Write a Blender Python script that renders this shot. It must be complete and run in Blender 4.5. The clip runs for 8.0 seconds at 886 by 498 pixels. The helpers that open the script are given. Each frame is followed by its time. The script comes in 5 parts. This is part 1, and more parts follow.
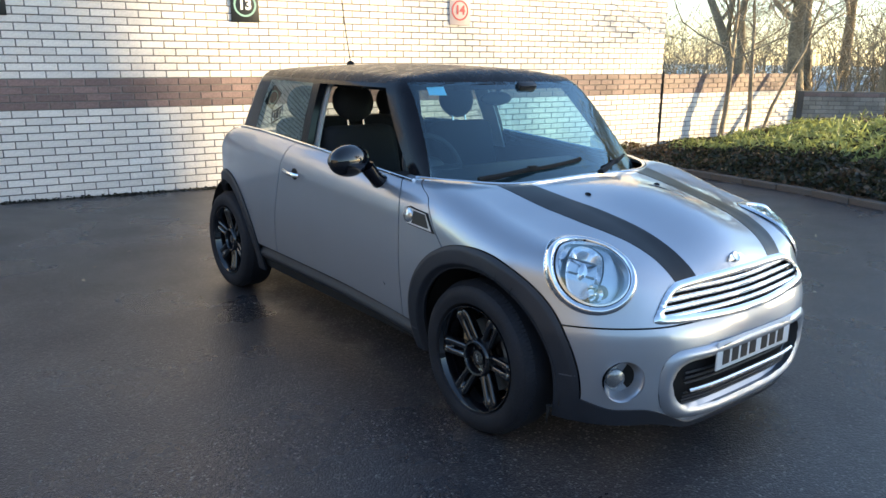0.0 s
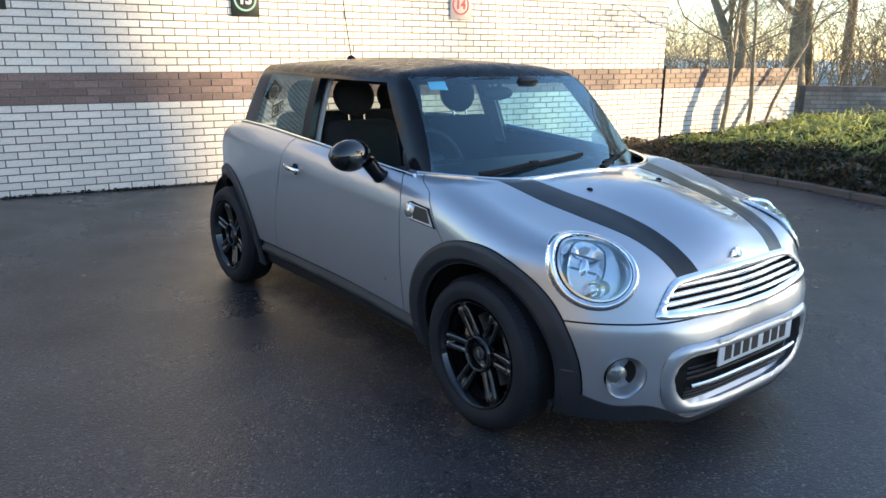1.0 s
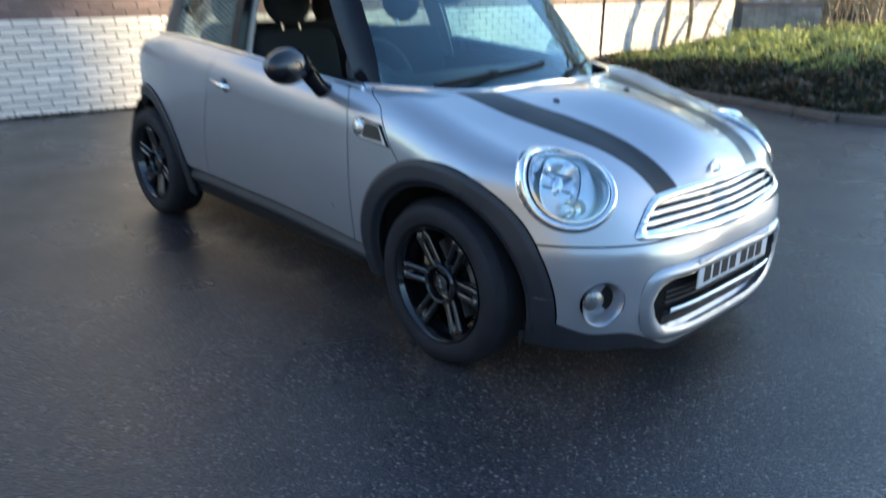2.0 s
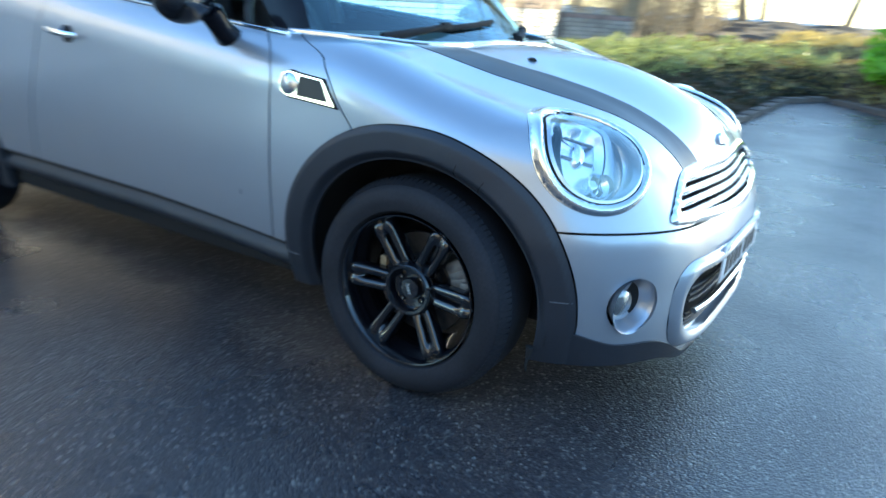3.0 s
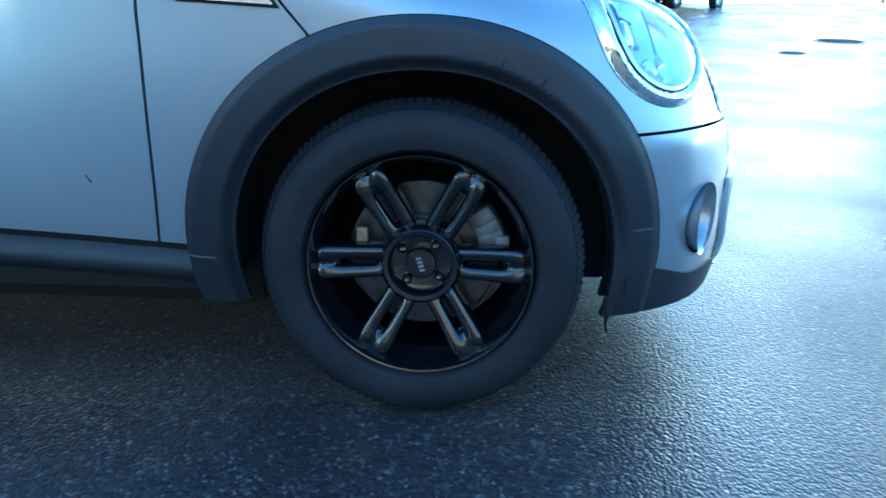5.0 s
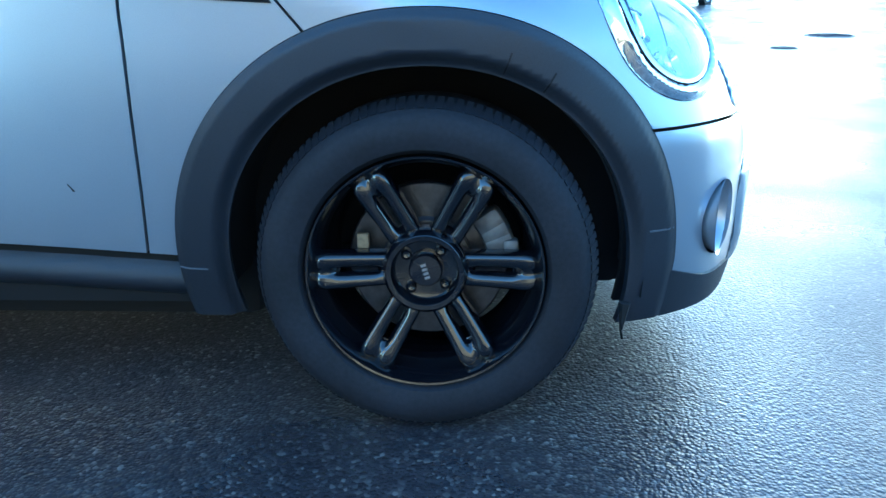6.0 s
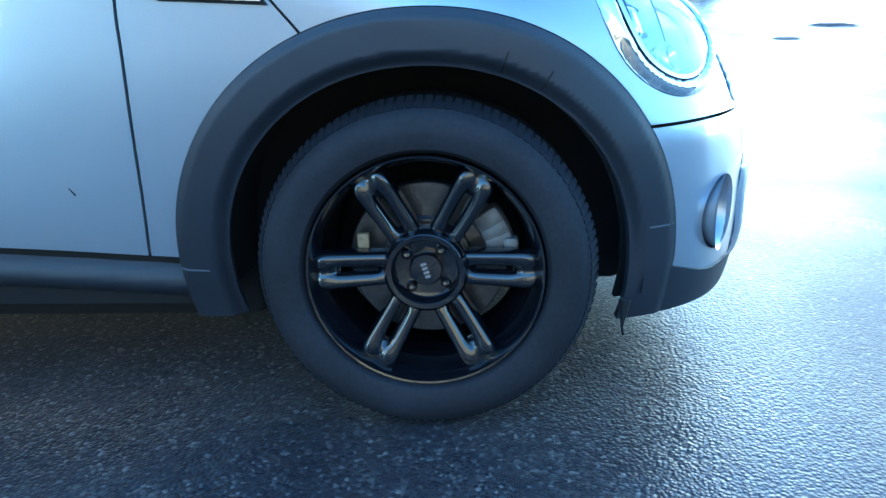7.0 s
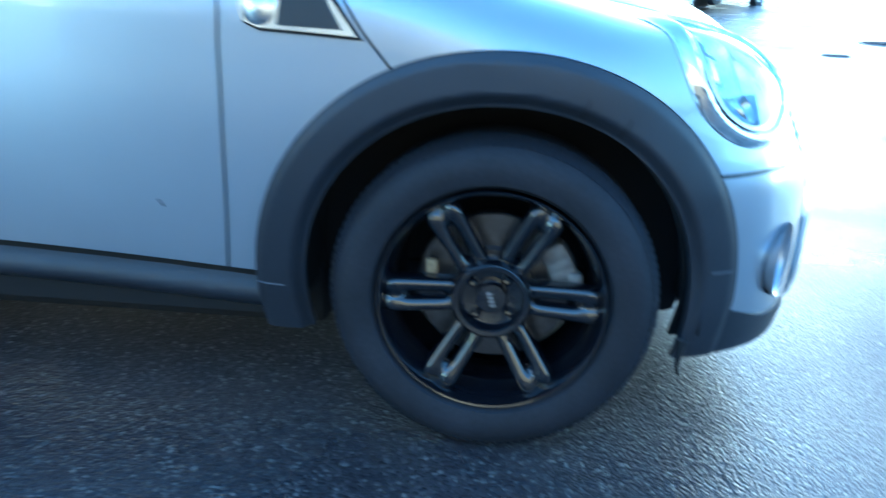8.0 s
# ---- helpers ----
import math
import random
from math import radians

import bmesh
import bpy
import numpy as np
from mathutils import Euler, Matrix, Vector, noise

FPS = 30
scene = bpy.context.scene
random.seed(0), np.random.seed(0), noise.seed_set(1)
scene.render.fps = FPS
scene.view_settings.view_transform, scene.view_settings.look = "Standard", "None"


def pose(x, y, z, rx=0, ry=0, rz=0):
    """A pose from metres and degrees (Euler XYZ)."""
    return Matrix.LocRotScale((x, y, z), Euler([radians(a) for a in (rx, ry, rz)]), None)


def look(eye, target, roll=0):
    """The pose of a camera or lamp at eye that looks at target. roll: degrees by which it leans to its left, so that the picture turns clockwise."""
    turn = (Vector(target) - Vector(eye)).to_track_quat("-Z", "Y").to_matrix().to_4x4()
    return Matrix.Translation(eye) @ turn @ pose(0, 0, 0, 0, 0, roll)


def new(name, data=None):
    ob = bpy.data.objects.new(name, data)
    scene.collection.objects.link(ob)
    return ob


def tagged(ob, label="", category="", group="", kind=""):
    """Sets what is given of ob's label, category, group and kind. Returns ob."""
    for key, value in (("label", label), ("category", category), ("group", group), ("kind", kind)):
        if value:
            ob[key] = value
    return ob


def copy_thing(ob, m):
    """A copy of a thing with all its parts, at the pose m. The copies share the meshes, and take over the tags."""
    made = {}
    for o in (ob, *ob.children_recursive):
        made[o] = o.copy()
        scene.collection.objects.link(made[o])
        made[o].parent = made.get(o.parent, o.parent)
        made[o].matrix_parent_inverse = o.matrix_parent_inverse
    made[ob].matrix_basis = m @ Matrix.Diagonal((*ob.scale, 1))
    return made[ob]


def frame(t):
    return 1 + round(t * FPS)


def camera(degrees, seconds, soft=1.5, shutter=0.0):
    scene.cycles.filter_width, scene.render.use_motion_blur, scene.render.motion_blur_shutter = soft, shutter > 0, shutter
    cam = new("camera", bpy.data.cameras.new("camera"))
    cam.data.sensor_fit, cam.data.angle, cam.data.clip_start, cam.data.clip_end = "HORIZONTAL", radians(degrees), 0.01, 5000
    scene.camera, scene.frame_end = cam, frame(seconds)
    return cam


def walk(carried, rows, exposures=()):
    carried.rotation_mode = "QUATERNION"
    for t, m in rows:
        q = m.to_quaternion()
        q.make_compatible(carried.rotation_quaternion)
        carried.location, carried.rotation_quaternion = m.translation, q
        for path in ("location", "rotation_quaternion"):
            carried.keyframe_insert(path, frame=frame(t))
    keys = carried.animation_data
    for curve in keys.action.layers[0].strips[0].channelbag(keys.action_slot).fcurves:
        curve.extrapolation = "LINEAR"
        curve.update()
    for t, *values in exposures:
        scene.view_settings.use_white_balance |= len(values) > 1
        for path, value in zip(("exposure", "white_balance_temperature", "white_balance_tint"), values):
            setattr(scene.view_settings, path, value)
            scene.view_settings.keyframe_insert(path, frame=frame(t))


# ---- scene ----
cam = camera(61.2, 8.0, 1.5, 0.9)
EXPOSURES = [(0.0, 2.0, 6800, 14), (1.5, 2.0, 6650, 14), (2.2, 2.22, 6300, 9), (3.3, 2.8, 5600, 1), (4.5, 2.6, 4750, -7), (5.0, 2.72, 4750, -7), (6.5, 3.18, 4900, -4), (8.0, 3.25, 4800, -6)]
PATH = [
    (0, (2.081, -2.638, 1.454), (0.565, -1.429, 0.964), 0.9),
    (0.5, (2.084, -2.629, 1.453), (0.57, -1.419, 0.956), 0.7),
    (1, (2.072, -2.635, 1.453), (0.558, -1.429, 0.95), 0.9),
    (1.5, (2.0, -2.628, 1.431), (0.512, -1.395, 0.918), 0.8),
    (2, (1.817, -2.528, 1.359), (0.461, -1.228, 0.673), 0.9),
    (2.2, (1.7, -2.452, 1.33), (0.373, -1.146, 0.6), 1.3),
    (3.3, (0.82, -2.382, 1.001), (0.05, -0.642, 0.384), 3.3),
    (3.5, (0.687, -2.333, 0.968), (0.031, -0.554, 0.331), 1.8),
    (4, (0.388, -2.269, 0.863), (0.058, -0.389, 0.266), 1.8),
    (4.5, (0.201, -2.243, 0.817), (0.103, -0.333, 0.234), -0.5),
    (5, (0.134, -2.149, 0.763), (0.006, -0.243, 0.169), 0.2),
    (6.5, (0.106, -2.073, 0.747), (-0.006, -0.164, 0.16), -1.4),
    (7, (0.116, -2.077, 0.754), (-0.008, -0.173, 0.154), -1.7),
    (7.5, (0.108, -2.083, 0.759), (-0.013, -0.178, 0.161), -1.1),
    (8, (0.038, -2.11, 0.838), (-0.151, -0.219, 0.214), 1.6),
]
walk(cam, [(t, look(eye, target, roll)) for t, eye, target, roll in PATH], EXPOSURES)


# ---- world, sun and exposure ----
SUN_AZ, SUN_EL = 57.0, 10.0
world = bpy.data.worlds.new("world")
scene.world = world
world.use_nodes = True
wn = world.node_tree.nodes
sky = wn.new("ShaderNodeTexSky")
sky.sky_type = 'NISHITA'
sky.sun_disc = False
sky.sun_elevation = radians(SUN_EL)
sky.sun_rotation = radians(90 - SUN_AZ)
sky.air_density, sky.dust_density, sky.ozone_density = 1.0, 0.35, 2.4
world.node_tree.links.new(sky.outputs[0], wn["Background"].inputs[0])
wn["Background"].inputs[1].default_value = 0.15
sun_data = bpy.data.lights.new("sun", 'SUN')
sun_data.energy, sun_data.angle, sun_data.color = 4.5, radians(0.55), (1.0, 0.79, 0.45)
sun = new("sun", sun_data)
sun_way = Vector((math.cos(radians(SUN_AZ)) * math.cos(radians(SUN_EL)), math.sin(radians(SUN_AZ)) * math.cos(radians(SUN_EL)), math.sin(radians(SUN_EL))))
sun.matrix_world = look(sun_way * 60, (0, 0, 0))


# ---- materials ----
def material(name, colour=(0.5, 0.5, 0.5), rough=0.5, metal=0.0, coat=0.0, grain=0.0, grain_scale=40.0, stain=0.0, stain_scale=2.0,
             bump=0.0, bump_scale=200.0, vary=0.0, island=False, rough_vary=0.0):
    """Principled surface with grain and stains in object space, relief, and a shift of shade from piece to piece."""
    m = bpy.data.materials.new(name)
    m.use_nodes = True
    nt = m.node_tree
    b = nt.nodes["Principled BSDF"]
    b.inputs["Roughness"].default_value = rough
    b.inputs["Metallic"].default_value = metal
    b.inputs["Coat Weight"].default_value = coat
    b.inputs["Coat Roughness"].default_value = 0.04
    b.inputs["Base Color"].default_value = (*colour, 1)
    tc = nt.nodes.new("ShaderNodeTexCoord")
    value = None

    def noise_node(scale, detail=4.0):
        n = nt.nodes.new("ShaderNodeTexNoise")
        n.inputs["Scale"].default_value, n.inputs["Detail"].default_value = scale, detail
        nt.links.new(tc.outputs["Object"], n.inputs["Vector"])
        return n

    def scaled(out, low, high):
        r = nt.nodes.new("ShaderNodeMapRange")
        r.inputs["From Min"].default_value, r.inputs["From Max"].default_value = 0.3, 0.7
        r.inputs["To Min"].default_value, r.inputs["To Max"].default_value = low, high
        nt.links.new(out, r.inputs["Value"])
        return r.outputs[0]

    def times(a, c):
        if a is None:
            return c
        n = nt.nodes.new("ShaderNodeMath")
        n.operation = 'MULTIPLY'
        nt.links.new(a, n.inputs[0]), nt.links.new(c, n.inputs[1])
        return n.outputs[0]

    if grain:
        value = times(value, scaled(noise_node(grain_scale).outputs[0], 1 - grain, 1 + grain))
    if stain:
        value = times(value, scaled(noise_node(stain_scale, 6.0).outputs[0], 1 - stain, 1 + stain))
    if vary:
        if island:
            g = nt.nodes.new("ShaderNodeNewGeometry")
            src = g.outputs["Random Per Island"]
        else:
            g = nt.nodes.new("ShaderNodeObjectInfo")
            src = g.outputs["Random"]
        r = nt.nodes.new("ShaderNodeMapRange")
        r.inputs["To Min"].default_value, r.inputs["To Max"].default_value = 1 - vary, 1 + vary
        nt.links.new(src, r.inputs["Value"])
        value = times(value, r.outputs[0])
    if value is not None:
        mix = nt.nodes.new("ShaderNodeVectorMath")
        mix.operation = 'SCALE'
        mix.inputs[0].default_value = colour
        nt.links.new(value, mix.inputs["Scale"])
        nt.links.new(mix.outputs[0], b.inputs["Base Color"])
    if rough_vary:
        nt.links.new(scaled(noise_node(stain_scale * 2.3, 5.0).outputs[0], max(0.02, rough - rough_vary), rough + rough_vary), b.inputs["Roughness"])
    if bump:
        bn = nt.nodes.new("ShaderNodeBump")
        bn.inputs["Strength"].default_value = bump
        bn.inputs["Distance"].default_value = 0.01
        nt.links.new(noise_node(bump_scale, 3.0).outputs[0], bn.inputs["Height"])
        nt.links.new(bn.outputs[0], b.inputs["Normal"])
    return m


def glass(name, colour=(0.9, 0.95, 0.97), mixed=0.93, rough=0.0):
    """Thin pane: clear with a Fresnel gloss."""
    m = bpy.data.materials.new(name)
    m.use_nodes = True
    nt = m.node_tree
    nt.nodes.remove(nt.nodes["Principled BSDF"])
    tr = nt.nodes.new("ShaderNodeBsdfTransparent")
    tr.inputs[0].default_value = (*(c * mixed for c in colour), 1)
    gl = nt.nodes.new("ShaderNodeBsdfGlossy")
    gl.inputs["Roughness"].default_value = rough
    gl.inputs["Color"].default_value = (0.72, 0.93, 1.0, 1)
    lw = nt.nodes.new("ShaderNodeLayerWeight")
    lw.inputs[0].default_value = 0.5
    pw = nt.nodes.new("ShaderNodeMath")
    pw.operation = 'POWER'
    pw.inputs[1].default_value = 4.0
    nt.links.new(lw.outputs["Facing"], pw.inputs[0])
    fr = nt.nodes.new("ShaderNodeMapRange")
    fr.inputs["To Min"].default_value, fr.inputs["To Max"].default_value = 0.13, 0.9
    nt.links.new(pw.outputs[0], fr.inputs["Value"])
    mx = nt.nodes.new("ShaderNodeMixShader")
    nt.links.new(fr.outputs[0], mx.inputs[0])
    nt.links.new(tr.outputs[0], mx.inputs[1]), nt.links.new(gl.outputs[0], mx.inputs[2])
    nt.links.new(mx.outputs[0], nt.nodes["Material Output"].inputs[0])
    return m


PAINT = material("silver_paint", (0.375, 0.405, 0.455), 0.33, 0.62, coat=1.0, grain=0.05, grain_scale=900, stain=0.03, stain_scale=3)
BLACK_PAINT = material("black_gloss", (0.008, 0.008, 0.011), 0.12, 0.0, coat=0.0, stain=0.3, stain_scale=6)
ROOF = material("black_roof", (0.010, 0.009, 0.011), 0.30, 0.0, coat=0.0, stain=0.5, stain_scale=9, bump=0.10, bump_scale=420, rough_vary=0.1)
STRIPE = material("stripe_vinyl", (0.008, 0.008, 0.009), 0.28, 0.0, coat=0.0, stain=0.2, stain_scale=4)
PLASTIC = material("grey_plastic", (0.018, 0.021, 0.029), 0.5, grain=0.18, grain_scale=500, stain=0.18, stain_scale=5, bump=0.08, bump_scale=700)
GLOSS = material("black_mirror_cap", (0.006, 0.006, 0.008), 0.06, 0.0, coat=0.6, stain=0.1, stain_scale=8)
LINER = material("dark_liner", (0.008, 0.008, 0.009), 0.9)
CHROME = material("chrome", (0.80, 0.82, 0.84), 0.07, 1.0, stain=0.05, stain_scale=8)
SATIN = material("satin_metal", (0.62, 0.64, 0.66), 0.25, 1.0, stain=0.06, stain_scale=8)
RUBBER = material("tyre_rubber", (0.014, 0.015, 0.020), 0.68, grain=0.2, grain_scale=120, stain=0.3, stain_scale=7, bump=0.06, bump_scale=300)
RIM = material("black_alloy", (0.005, 0.005, 0.007), 0.07, 0.0, coat=0.6, grain=0.2, grain_scale=60)
STEEL = material("brake_steel", (0.09, 0.09, 0.095), 0.32, 0.9, grain=0.2, grain_scale=60)
CAST = material("cast_metal", (0.16, 0.155, 0.15), 0.6, 0.6, grain=0.3, grain_scale=40)
CLOTH = material("seat_cloth", (0.012, 0.012, 0.014), 0.95, grain=0.3, grain_scale=300, bump=0.2, bump_scale=600)
DASH = material("dash_plastic", (0.02, 0.02, 0.022), 0.6, grain=0.1, grain_scale=200, bump=0.1, bump_scale=500)
HEADLINING = material("pale_headlining", (0.45, 0.44, 0.42), 0.9, grain=0.06, grain_scale=200)
GLASS = glass("window_glass", (0.56, 0.82, 0.90), 0.95)
TINT = glass("rear_glass", (0.62, 0.70, 0.72), 0.72)
LENS = glass("lamp_lens", (0.93, 0.97, 1.0), 0.97)
REFLECTOR = material("lamp_reflector", (0.90, 0.94, 0.98), 0.20, 0.92, grain=0.05, grain_scale=30)
WHITE = material("white_plate", (0.74, 0.76, 0.78), 0.35, stain=0.04, stain_scale=9)
INK = material("black_ink", (0.012, 0.012, 0.014), 0.4)
FOG_GLASS = material("fog_glass", (0.22, 0.23, 0.24), 0.18, 0.6, coat=0.8, grain=0.3, grain_scale=160)


for one, shine in ((BLACK_PAINT, 0.22), (ROOF, 0.12), (RIM, 0.6), (RUBBER, 0.3), (STRIPE, 0.3)):
    one.node_tree.nodes["Principled BSDF"].inputs["Specular IOR Level"].default_value = shine


# ---- mesh helpers ----
def finish(name, verts, faces, mat, parent=None, label="", smooth=40, loops=None):
    me = bpy.data.meshes.new(name)
    me.from_pydata([tuple(v) for v in verts], [], [tuple(f) for f in faces])
    me.materials.append(mat)
    if smooth:
        me.polygons.foreach_set("use_smooth", [True] * len(me.polygons))
    if loops is not None:
        me.normals_split_custom_set(loops)
    elif smooth:
        me.set_sharp_from_angle(angle=radians(smooth))
    ob = new(name, me)
    ob.parent = parent
    return tagged(ob, label)


def part(name, bm, mat, parent=None, label="", smooth=40):
    me = bpy.data.meshes.new(name)
    bmesh.ops.recalc_face_normals(bm, faces=bm.faces)
    bm.to_mesh(me)
    bm.free()
    me.materials.append(mat)
    if smooth:
        me.polygons.foreach_set("use_smooth", [True] * len(me.polygons))
        me.set_sharp_from_angle(angle=radians(smooth))
    ob = new(name, me)
    ob.parent = parent
    return tagged(ob, label)


def box(bm, centre, size, bevel=0.0, turn=None, segments=2):
    made = bmesh.ops.create_cube(bm, size=1.0)["verts"]
    m = Matrix.Translation(centre) @ (turn if turn is not None else Matrix()) @ Matrix.Diagonal((*size, 1))
    bmesh.ops.transform(bm, matrix=m, verts=made)
    if bevel:
        edges = list({e for v in made for e in v.link_edges})
        bmesh.ops.bevel(bm, geom=edges, offset=bevel, segments=segments, profile=0.5, affect='EDGES')


def ball(bm, centre, size, turn=None, n=20):
    made = bmesh.ops.create_uvsphere(bm, u_segments=n, v_segments=n // 2 + 2, radius=1.0)["verts"]
    bmesh.ops.transform(bm, matrix=Matrix.Translation(centre) @ (turn if turn is not None else Matrix()) @ Matrix.Diagonal((*size, 1)), verts=made)


def lathe(profile, n=64, turn=None):
    """Verts and faces of a profile of (radius, along) turned about the local -y axis; turn places it."""
    verts, faces, k = [], [], len(profile)
    for i in range(n):
        a = 2 * math.pi * i / n
        for r, s in profile:
            v = Vector((r * math.cos(a), -s, r * math.sin(a)))
            verts.append(turn @ v if turn is not None else v)
    for i in range(n):
        for j in range(k - 1):
            a, b = i * k + j, ((i + 1) % n) * k + j
            faces.append((a, b, b + 1, a + 1))
    return verts, faces


def sweep(points, radius, closed=False, sides=8, flat=1.0, up=(0, 0, 1), taper=None):
    """Tube along points; flat scales it across 'up'. taper: radii along it."""
    pts, verts, faces, n = [Vector(p) for p in points], [], [], len(points)
    for i, p in enumerate(pts):
        a = pts[(i - 1) % n] if closed or i > 0 else p
        b = pts[(i + 1) % n] if closed or i < n - 1 else p
        d = (b - a).normalized()
        u = Vector(up) - d * d.dot(Vector(up))
        if u.length < 1e-4:
            u = d.orthogonal()
        u.normalize()
        w = d.cross(u)
        r = radius if taper is None else taper[i]
        for k in range(sides):
            t = 2 * math.pi * (k + 0.5) / sides
            verts.append(p + u * (r * math.cos(t)) + w * (r * flat * math.sin(t)))
    for i in range(n if closed else n - 1):
        for k in range(sides):
            a, b = i * sides, ((i + 1) % n) * sides
            faces.append((a + k, a + (k + 1) % sides, b + (k + 1) % sides, b + k))
    if not closed:
        faces += [tuple(range(sides))[::-1], tuple(range((n - 1) * sides, n * sides))]
    return verts, faces


def join(*shapes):
    verts, faces = [], []
    for v, f in shapes:
        k = len(verts)
        verts += list(v)
        faces += [tuple(i + k for i in one) for one in f]
    return verts, faces


# ---- smooth body surfaces ----
def smax(a, b, k):
    h = np.maximum(k - np.abs(a - b), 0) / k
    return np.maximum(a, b) + h * h * k / 4


def curve(knots):
    """Smooth curve through a few (position, value) knots."""
    xs, ys = np.array([k[0] for k in knots], float), np.array([k[1] for k in knots], float)
    m = np.gradient(ys, xs)

    def at(x):
        x = np.clip(x, xs[0], xs[-1])
        i = np.clip(np.searchsorted(xs, x) - 1, 0, len(xs) - 2)
        h = xs[i + 1] - xs[i]
        t = (x - xs[i]) / h
        return (ys[i] * (2 * t ** 3 - 3 * t ** 2 + 1) + m[i] * h * (t ** 3 - 2 * t ** 2 + t)
                + ys[i + 1] * (3 * t ** 2 - 2 * t ** 3) + m[i + 1] * h * (t ** 3 - t ** 2))
    return at


def step(x, a, b):
    t = np.clip((x - a) / (b - a), 0, 1)
    return t * t * (3 - 2 * t)


def shoot(f, origin, way, far=2.0):
    """Where rays that start inside leave the solid f < 0."""
    way = way / np.linalg.norm(way, axis=-1, keepdims=True)
    lo, hi = np.zeros(origin.shape[:-1]), np.full(origin.shape[:-1], far)
    for _ in range(34):
        mid = (lo + hi) / 2
        inside = f(origin + way * mid[..., None]) < 0
        lo, hi = np.where(inside, mid, lo), np.where(inside, hi, mid)
    return origin + way * lo[..., None]


def slope(f, p, e=2e-3):
    g = np.stack([f(p + d) - f(p - d) for d in np.eye(3) * e], axis=-1)
    return g / (np.linalg.norm(g, axis=-1, keepdims=True) + 1e-12)


def clipped(verts, faces, cut):
    """Keep what lies where cut < 0; new corners are set on the border."""
    verts = [np.asarray(v) for v in verts]
    val = cut(np.array(verts))
    made, out = {}, []
    for f in faces:
        s = [val[i] < 0 for i in f]
        if all(s):
            out.append(f)
            continue
        if not any(s):
            continue
        poly = []
        for j, a in enumerate(f):
            b = f[(j + 1) % len(f)]
            if val[a] < 0:
                poly.append(a)
            if (val[a] < 0) != (val[b] < 0):
                key = (min(a, b), max(a, b))
                if key not in made:
                    t = val[key[0]] / (val[key[0]] - val[key[1]])
                    made[key] = len(verts)
                    verts.append(verts[key[0]] * (1 - t) + verts[key[1]] * t)
                poly.append(made[key])
        if len(poly) > 2:
            out.append(tuple(poly))
    return verts, out


def skin(name, f, rays, cuts, mat, parent, label="", depth=0.014, out=0.0, mirror=False, flip=False):
    """A sheet of the solid's surface, trimmed by cuts, with a turned-in rim of that depth. rays: origins and ways on a grid."""
    origin, way = rays
    p = shoot(f, origin, way)
    nu, nv = p.shape[:2]
    verts = list(p.reshape(-1, 3))
    faces = [(i * nv + j, (i + 1) * nv + j, (i + 1) * nv + j + 1, i * nv + j + 1) for i in range(nu - 1) for j in range(nv - 1)]
    for c in cuts:
        verts, faces = clipped(verts, faces, c)
    used = sorted({i for q in faces for i in q})
    at = {o: k for k, o in enumerate(used)}
    v = np.array([verts[i] for i in used])
    faces = [[at[i] for i in q] for q in faces]
    n = slope(f, v)
    v = v + n * out
    good = []
    for q in faces:
        a, b, c = v[q[0]], v[q[1]], v[q[2]]
        w = np.cross(b - a, c - a)
        if len(q) > 3:
            w = w + np.cross(c - a, v[q[3]] - a)
        good.append(q if np.dot(w, n[q].mean(axis=0)) > 0 else q[::-1])
    faces = good
    edges = {}
    for q in faces:
        for j, a in enumerate(q):
            edges[(a, q[(j + 1) % len(q)])] = 1
    border = [e for e in edges if (e[1], e[0]) not in edges]
    inner, allv, rim = {}, list(v), []
    for a, b in border:
        for i in (a, b):
            if i not in inner:
                inner[i] = len(allv)
                allv.append(v[i] - n[i] * depth)
        rim.append([b, a, inner[a], inner[b]])
    loops = [tuple(n[i]) for q in faces for i in q]
    for q in rim:
        w = np.cross(allv[q[1]] - allv[q[0]], allv[q[2]] - allv[q[0]])
        w = w / (np.linalg.norm(w) + 1e-9)
        loops += [tuple(w)] * 4
    obs = [finish(name, allv, faces + rim, mat, parent, label, loops=loops)]
    if mirror:
        mv = [(a[0], -a[1], a[2]) for a in allv]
        mf = [q[::-1] for q in faces + rim]
        ml, k = [], 0
        for q in faces + rim:
            ml += [(c[0], -c[1], c[2]) for c in loops[k:k + len(q)][::-1]]
            k += len(q)
        obs.append(finish(name, mv, mf, mat, parent, label, loops=ml))
    return obs if mirror else obs[0]


def grid(a, b):
    return np.meshgrid(a, b, indexing="ij")


AXLES, HUB_Z = (0.0, -2.44), 0.307
top_line = curve([(-3.1, 0.80), (-2.85, 0.93), (-2.6, 1.01), (-2.35, 1.045), (-2.1, 1.052), (-1.5, 1.022), (-0.9, 0.982), (-0.6, 0.962), (-0.45, 0.954), (-0.2, 0.948), (0.03, 0.945),
                  (0.16, 0.935), (0.3, 0.906), (0.42, 0.865), (0.52, 0.81), (0.60, 0.738), (0.66, 0.65), (0.75, 0.50)])
nose_line = curve([(0.1, -0.06), (0.2, -0.02), (0.28, -0.004), (0.38, 0.0), (0.48, 0.001), (0.53, -0.006), (0.56, -0.018), (0.61, -0.040), (0.66, -0.057), (0.72, -0.068), (0.85, -0.11)])


